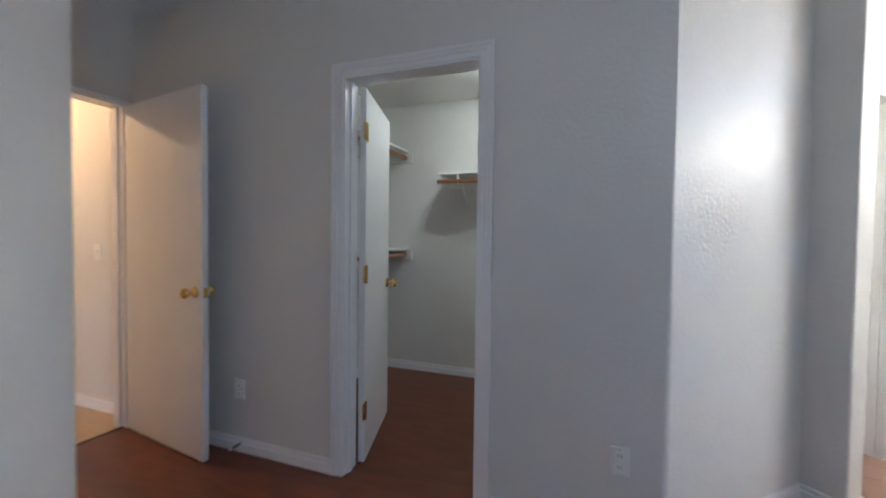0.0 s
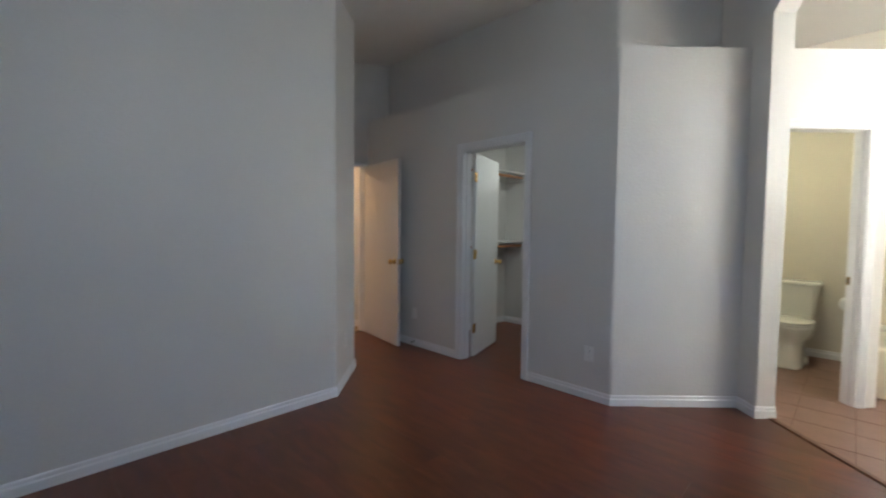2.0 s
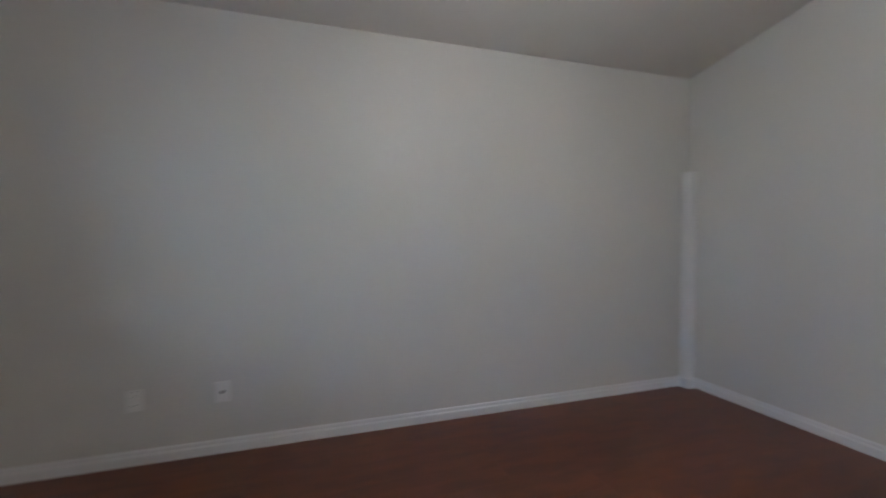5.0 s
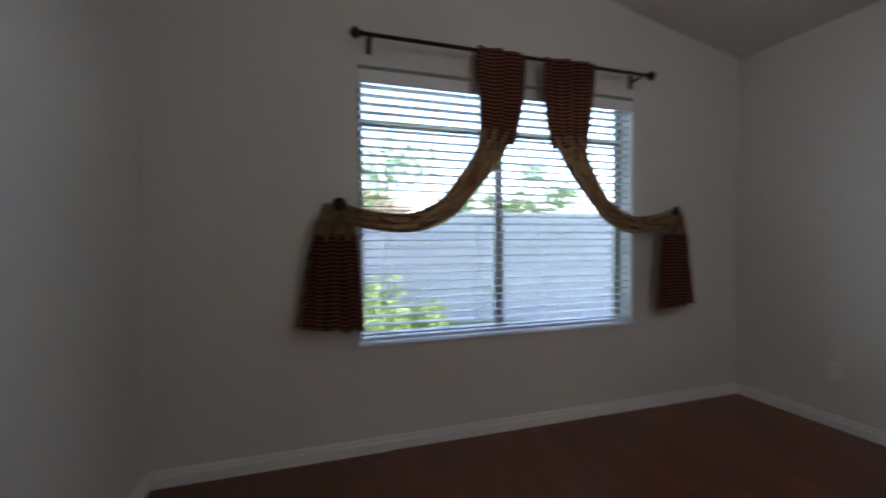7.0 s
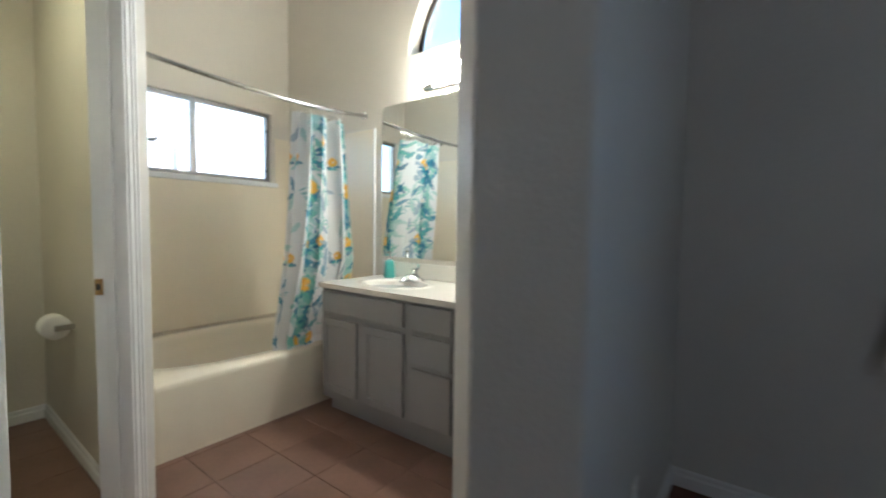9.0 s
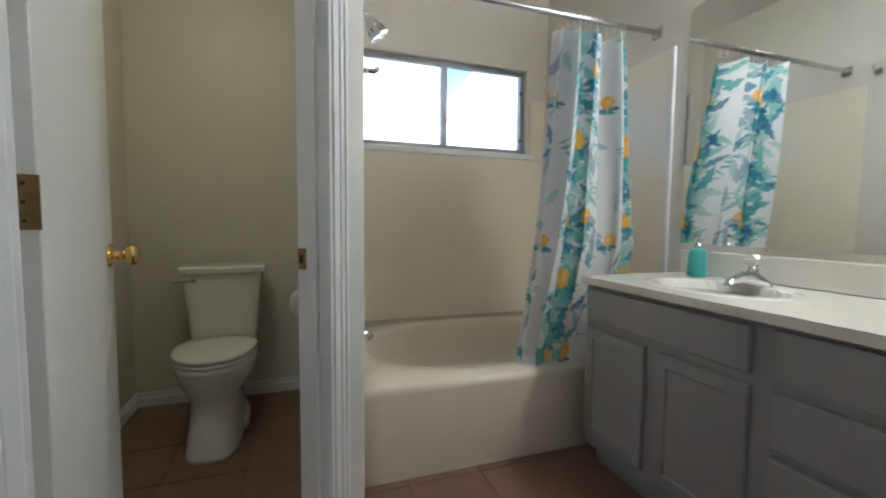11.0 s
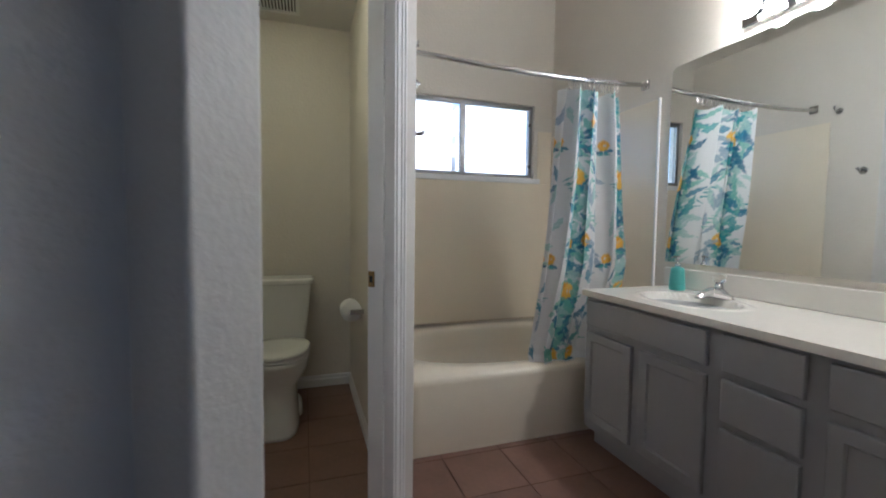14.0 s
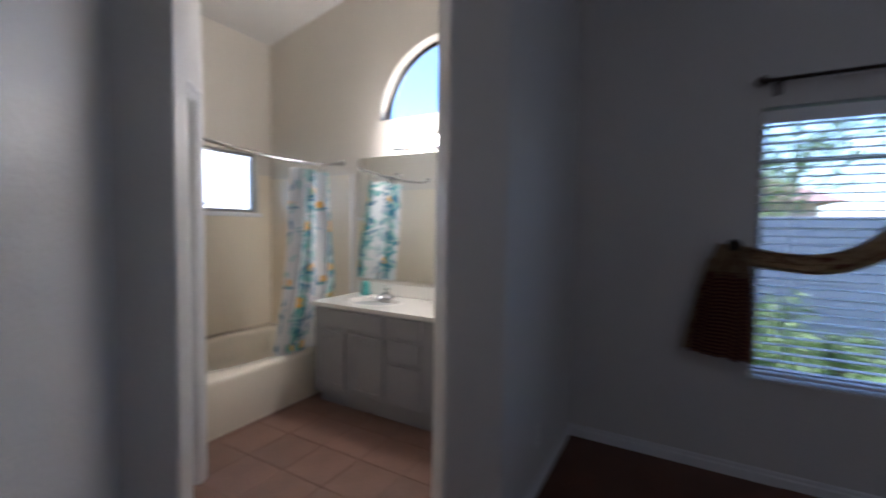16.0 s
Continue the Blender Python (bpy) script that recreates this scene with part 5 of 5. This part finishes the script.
# ---- outside ----
GRASS = material("lawn", (0.075, 0.12, 0.03), 0.9, vary=0.35, scale=1.5, bump=0.8, bump_scale=60, fine=30)
tagged(part("ground", prism(bmesh.new(), [(-600, -600), (600, -600), (600, 600), (-600, 600)], -0.5, -0.35), GRASS), "green lawn and ground outside the windows", "ground", kind="structure")
BLOCK = material("garden_block_wall", (0.30, 0.285, 0.315), 0.9, vary=0.12, scale=4, bump=0.5, bump_scale=40)
gw = thing("garden_wall", "grey concrete block garden wall", "wall", kind="structure", at=(9.5, -3, -0.35))
BW_, BH_ = 0.40, 0.20
bme = mesh_of("block", boxed(-0.1, 0.1, -BW_ / 2 + 0.005, BW_ / 2 - 0.005, 0.005, BH_ - 0.005, 0.006, 1), BLOCK)
ang_ = radians(-10)
part("core", boxed(-0.085, 0.085, -7.2, 7.2, 0.0, BH_ * 10 - 0.01), BLOCK, gw)
gw.matrix_basis = pose(9.5, -3, -0.35, 0, 0, -10)
for r in range(10):
    for c in range(-13, 14):
        o = new("block", bme)
        o.parent = gw
        o.matrix_basis = pose(random.uniform(-0.003, 0.003), (c + 0.5 * (r % 2)) * BW_ - 1.0, r * BH_)
nh = thing("neighbour_house", "pink stucco house with brown tiled roof beyond the wall", "house", at=(24, 2, -0.35))
STUCCO = material("pink_stucco", (0.50, 0.36, 0.30), 0.9, vary=0.1, scale=2, bump=0.4, bump_scale=30)
ROOFT = material("roof_tiles", (0.28, 0.16, 0.12), 0.8, vary=0.25, scale=5, bump=0.6, bump_scale=18)
part("wall", boxed(-4, 4, -7, 5, 0, 2.9), STUCCO, nh)
hb = bmesh.new()
pv = [hb.verts.new(p) for p in ((-4.6, -7.6, 2.8), (4.6, -7.6, 2.8), (4.6, 5.6, 2.8), (-4.6, 5.6, 2.8), (0, -4, 4.9), (0, 2, 4.9))]
for f in ((0, 1, 4), (1, 2, 5, 4), (2, 3, 5), (3, 0, 4, 5), (3, 2, 1, 0)):
    hb.faces.new([pv[i] for i in f])
part("roof", hb, ROOFT, nh)
for y in (-4.5, 0, 3.5):
    w_ = part("window", boxed(-4.04, -4.005, y - 0.7, y + 0.7, 1.0, 2.2, 0.01, 1), TRIM, nh)
    part("pane", boxed(-4.055, -4.041, y - 0.62, y + 0.62, 1.08, 2.12), PANE, w_)
n2 = thing("stucco_house", "pale sunlit stucco house close behind the bathroom window", "house", at=(7, 9.5, -0.35))
PALE = material("pale_stucco", (0.74, 0.67, 0.66), 0.9, vary=0.06, scale=2, bump=0.4, bump_scale=30)
WHITE = material("white_stucco", (0.80, 0.79, 0.77), 0.9, vary=0.05, scale=2, bump=0.4, bump_scale=30)
wpart("wing", boxed(0.5, 5.78, 9.0, 14.0, -0.35, 5.6), PALE, n2, "pale pink stucco wing")
wpart("wing_roof", prism(bmesh.new(), [(0.2, 8.6), (5.79, 8.6), (5.79, 14.3), (0.2, 14.3)], 5.6, lambda x, y: 5.72 + 0.3 * min(y - 8.6, 14.3 - y)), ROOFT, n2)
gm = bmesh.new()
gable = [(5.9, -0.35), (5.9, 3.25), (8.6, 6.3), (11.3, 3.25), (11.3, -0.35)]
ga = [gm.verts.new((x, 9.0, z)) for x, z in gable]
gb_ = [gm.verts.new((x, 14.0, z)) for x, z in gable]
gm.faces.new(ga)
gm.faces.new(gb_[::-1])
for i in range(5):
    gm.faces.new((ga[i], ga[(i + 1) % 5], gb_[(i + 1) % 5], gb_[i]))
wpart("gable_wall", gm, WHITE, n2, "white stucco gable wall")
for xa, za, xb, zb in ((5.9, 3.25, 8.6, 6.3), (11.3, 3.25, 8.6, 6.3)):
    wpart("roof_slope", tube(bmesh.new(), [(xa, 8.95, za + 0.04), (xb, 8.95, zb + 0.04)], 0.05, 6), TRIM, n2, "white painted rake board")
LEAF = material("leaf_green", (0.16, 0.21, 0.06), 0.6, vary=0.4, scale=3)
LEAF.node_tree.nodes["Principled BSDF"].inputs["Transmission Weight"].default_value = 0.0
BARK = material("bark", (0.14, 0.10, 0.07), 0.9, vary=0.3, scale=10, bump=0.6, bump_scale=40)


def leaf_cloud(bm, clumps, n, size, rng):
    for _ in range(n):
        c, r = rng.choice(clumps)
        d = Vector((rng.gauss(0, 1), rng.gauss(0, 1), rng.gauss(0, 1))).normalized() * r * rng.random() ** 0.4
        p = Vector(c) + d
        m = Matrix.Translation(p) @ Euler((rng.uniform(0, 6), rng.uniform(0, 6), rng.uniform(0, 6))).to_matrix().to_4x4()
        s = size * rng.uniform(0.6, 1.3)
        vs = [bm.verts.new(m @ Vector(q)) for q in ((-s, 0, 0), (0, -s * 0.4, 0.15 * s), (s, 0, 0), (0, s * 0.4, 0.15 * s))]
        bm.faces.new(vs)
    return bm


def tree(name, x, y, h, spread, seed, label, n=2200, size=0.10):
    rng = random.Random(seed)
    t = thing(name, label, "tree", at=(x, y, -0.35))
    tb = bmesh.new()
    rings = []
    for k in range(7):
        f = k / 6
        rings.append((0.11 * (1 - 0.6 * f) * h / 4, f * h * 0.55))
    lathe(tb, rings, 9)
    clumps = []
    for k in range(9):
        a = k * 2.4
        e = Vector((math.cos(a) * spread * rng.uniform(0.3, 0.8), math.sin(a) * spread * rng.uniform(0.3, 0.8), h * rng.uniform(0.5, 0.92)))
        tube(tb, [(0, 0, h * 0.35), (e.x * 0.5, e.y * 0.5, h * 0.35 + (e.z - h * 0.35) * 0.6), tuple(e)], 0.028 * h / 4, 6)
        clumps.append((tuple(e), spread * rng.uniform(0.25, 0.45)))
    part("trunk", tb, BARK, t)
    part("crown", leaf_cloud(bmesh.new(), clumps, n, size, rng), LEAF, t, "sunlit green leaves")
    return t


tree("garden_tree", 14.5, -2.9, 4.4, 2.0, 3, "leafy garden tree behind the block wall", 1500)
tree("garden_tree", 19.5, -8.0, 3.6, 1.6, 5, "smaller garden tree behind the block wall", 1600)
tree("street_tree", 22, -13, 5.5, 2.6, 8, "distant tree with a rounded crown", 1600, 0.16)


def shrub(x, y, r, seed):
    rng = random.Random(seed)
    s = thing("shrub", "low sunlit green shrub on the lawn", "shrub", group="garden shrubs", at=(x, y, -0.35))
    sb = bmesh.new()
    for k in range(6):
        a = k * 1.1
        tube(sb, [(0, 0, 0), (math.cos(a) * r * 0.3, math.sin(a) * r * 0.3, r * 0.5), (math.cos(a) * r * 0.6, math.sin(a) * r * 0.6, r * 0.9)], 0.012, 5)
    part("stems", sb, BARK, s)
    part("foliage", leaf_cloud(bmesh.new(), [((math.cos(k) * r * 0.5, math.sin(k) * r * 0.5, r * (0.55 + 0.35 * (k % 2))), r * 0.45) for k in range(7)], 900, 0.055, rng), LEAF, s)


for x, y, r, q in ((7.6, -1.9, 0.5, 1), (8.3, -2.7, 0.42, 2), (8.9, -1.9, 0.75, 4)):
    shrub(x, y, r, q)
# eaves over the windows; the east strip is unseen, added as sun shade
ROOFM = material("eave_paint", (0.55, 0.50, 0.44), 0.8, vary=0.08)
eb_ = bmesh.new()
for ya, yb in ((-4.9, RIDGE), (RIDGE, 3.3)):
    prism(eb_, [(4.625, ya), (4.98, ya), (4.98, yb), (4.625, yb)], lambda x, y: ceil_z(x, y) + 0.02, lambda x, y: ceil_z(x, y) + 0.14)
tagged(part("roof_eave", eb_, ROOFM), "unseen beige eave added to keep the sun off the east windows", "eave", kind="structure")
tagged(part("roof_eave", boxed(1.4, 5.2, 2.86, 3.35, 2.52, 2.64, 0.01, 1), ROOFM), "beige painted roof eave outside the bathroom window", "eave", kind="structure")

# ---- floor pieces: laminate planks and tiles ----


def clip_poly(poly, a, b, c):
    """Keep the part of a polygon where a x + b y <= c."""
    out = []
    for p, q in zip(poly, poly[1:] + poly[:1]):
        dp, dq = a * p[0] + b * p[1] - c, a * q[0] + b * q[1] - c
        if dp <= 0:
            out.append(p)
        if dp * dq < 0:
            t = dp / (dp - dq)
            out.append((p[0] + (q[0] - p[0]) * t, p[1] + (q[1] - p[1]) * t))
    return out


def laminate():
    m = bpy.data.materials.new("laminate_plank")
    m.use_nodes = True
    nt = m.node_tree
    n, l = nt.nodes, nt.links
    b = n["Principled BSDF"]
    co, inf = n.new("ShaderNodeTexCoord"), n.new("ShaderNodeObjectInfo")
    mp = n.new("ShaderNodeMapping")
    mp.inputs["Scale"].default_value = (1.6, 6, 1)
    sh = n.new("ShaderNodeVectorMath")
    sh.operation = 'MULTIPLY_ADD'
    sh.inputs[1].default_value = (37, 53, 0)
    cmb = n.new("ShaderNodeCombineXYZ")
    l.new(inf.outputs["Random"], cmb.inputs[0])
    l.new(inf.outputs["Random"], cmb.inputs[1])
    l.new(cmb.outputs[0], sh.inputs[0])
    l.new(co.outputs["Object"], sh.inputs[2])
    l.new(sh.outputs[0], mp.inputs["Vector"])
    g = n.new("ShaderNodeTexNoise")
    g.inputs["Scale"].default_value, g.inputs["Detail"].default_value, g.inputs["Distortion"].default_value = 2.2, 6, 0.6
    l.new(mp.outputs[0], g.inputs["Vector"])
    rp = n.new("ShaderNodeValToRGB")
    el = rp.color_ramp.elements
    el[0].position, el[0].color = 0.30, (0.095, 0.025, 0.011, 1)
    el[1].position, el[1].color = 0.72, (0.165, 0.047, 0.019, 1)
    l.new(g.outputs["Fac"], rp.inputs["Fac"])
    mr = n.new("ShaderNodeMapRange")
    mr.inputs["To Min"].default_value, mr.inputs["To Max"].default_value = 0.93, 1.07
    l.new(inf.outputs["Random"], mr.inputs["Value"])
    sc = n.new("ShaderNodeVectorMath")
    sc.operation = 'SCALE'
    l.new(rp.outputs[0], sc.inputs[0])
    l.new(mr.outputs[0], sc.inputs["Scale"])
    l.new(sc.outputs[0], b.inputs["Base Color"])
    ro = n.new("ShaderNodeMapRange")
    ro.inputs["To Min"].default_value, ro.inputs["To Max"].default_value = 0.24, 0.38
    l.new(g.outputs["Fac"], ro.inputs["Value"])
    l.new(ro.outputs[0], b.inputs["Roughness"])
    return m


PLANK = laminate()
floor_ob = bpy.data.objects["floor_bedroom"]
cache_ = {}


def piece(name, poly, z0, z1, mat, parent):
    cx, cy = sum(p[0] for p in poly) / len(poly), sum(p[1] for p in poly) / len(poly)
    key = (name, tuple((round(p[0] - cx, 3), round(p[1] - cy, 3)) for p in poly))
    if key not in cache_:
        cache_[key] = mesh_of(name, prism(bmesh.new(), [(p[0] - cx, p[1] - cy) for p in poly], z0, z1), mat)
    o = new(name, cache_[key])
    o.parent = parent
    o.location = (cx, cy, 0)


PW, PL = 0.193, 1.26
rng = random.Random(11)
row = 0
y = -4.07
while y < 1.74:
    y1 = y + PW
    xa = -0.10 if y1 < -1.25 else (-0.56 if y1 < -0.95 else (-1.538 if y < 0.0 else -0.70))
    xb = 4.46 if y < 0.0 else 1.72
    x = xa - rng.choice((0.0, 0.33, 0.66)) * PL
    while x < xb:
        p = [(max(x, xa), y + 0.0004), (min(x + PL, xb), y + 0.0004), (min(x + PL, xb), y1 - 0.0004), (max(x, xa), y1 - 0.0004)]
        p = [(p[0][0] + 0.0004, p[0][1]), (p[1][0] - 0.0004, p[1][1]), (p[2][0] - 0.0004, p[2][1]), (p[3][0] + 0.0004, p[3][1])]
        if p[1][0] - p[0][0] > 0.03:
            p = clip_poly(p, 1, 1, 2.985)
            if y > -0.31:
                p = clip_poly(p, 1, 0, 3.3) if p else p
            if len(p) > 2:
                piece("plank", p, 0.0002, 0.004, PLANK, floor_ob)
        x += PL
    y = y1

TILE = material("terracotta_tile", (0.205, 0.118, 0.087), 0.36, vary=0.16, scale=5, bump=0.12, bump_scale=25, fine=40)
tn = TILE.node_tree
inf = tn.nodes.new("ShaderNodeObjectInfo")
mr = tn.nodes.new("ShaderNodeMapRange")
mr.inputs["To Min"].default_value, mr.inputs["To Max"].default_value = 0.90, 1.08
tn.links.new(inf.outputs["Random"], mr.inputs["Value"])
sc = tn.nodes.new("ShaderNodeVectorMath")
sc.operation = 'SCALE'
src = tn.nodes["Principled BSDF"].inputs["Base Color"].links[0].from_socket
tn.links.new(src, sc.inputs[0])
tn.links.new(mr.outputs[0], sc.inputs["Scale"])
tn.links.new(sc.outputs[0], tn.nodes["Principled BSDF"].inputs["Base Color"])
tfl = bpy.data.objects["floor_bathroom"]
PT, G = 0.308, 0.002
TXO, TYO = 2.535, 1.63
for i in range(-3, 8):
    for j in range(-7, 5):
        xa, ya = TXO + i * PT, TYO + j * PT
        p = [(xa + G, ya + G), (xa + PT - G, ya + G), (xa + PT - G, ya + PT - G), (xa + G, ya + PT - G)]
        for h in ((-1, 0, -1.885), (1, 0, 4.46), (0, -1, 0.09), (0, 1, 2.77), (-1, -1, -3.005)):
            p = clip_poly(p, *h) if len(p) > 2 else []
        if len(p) > 2:
            piece("tile", p, -0.0035, 0.002, TILE, tfl)
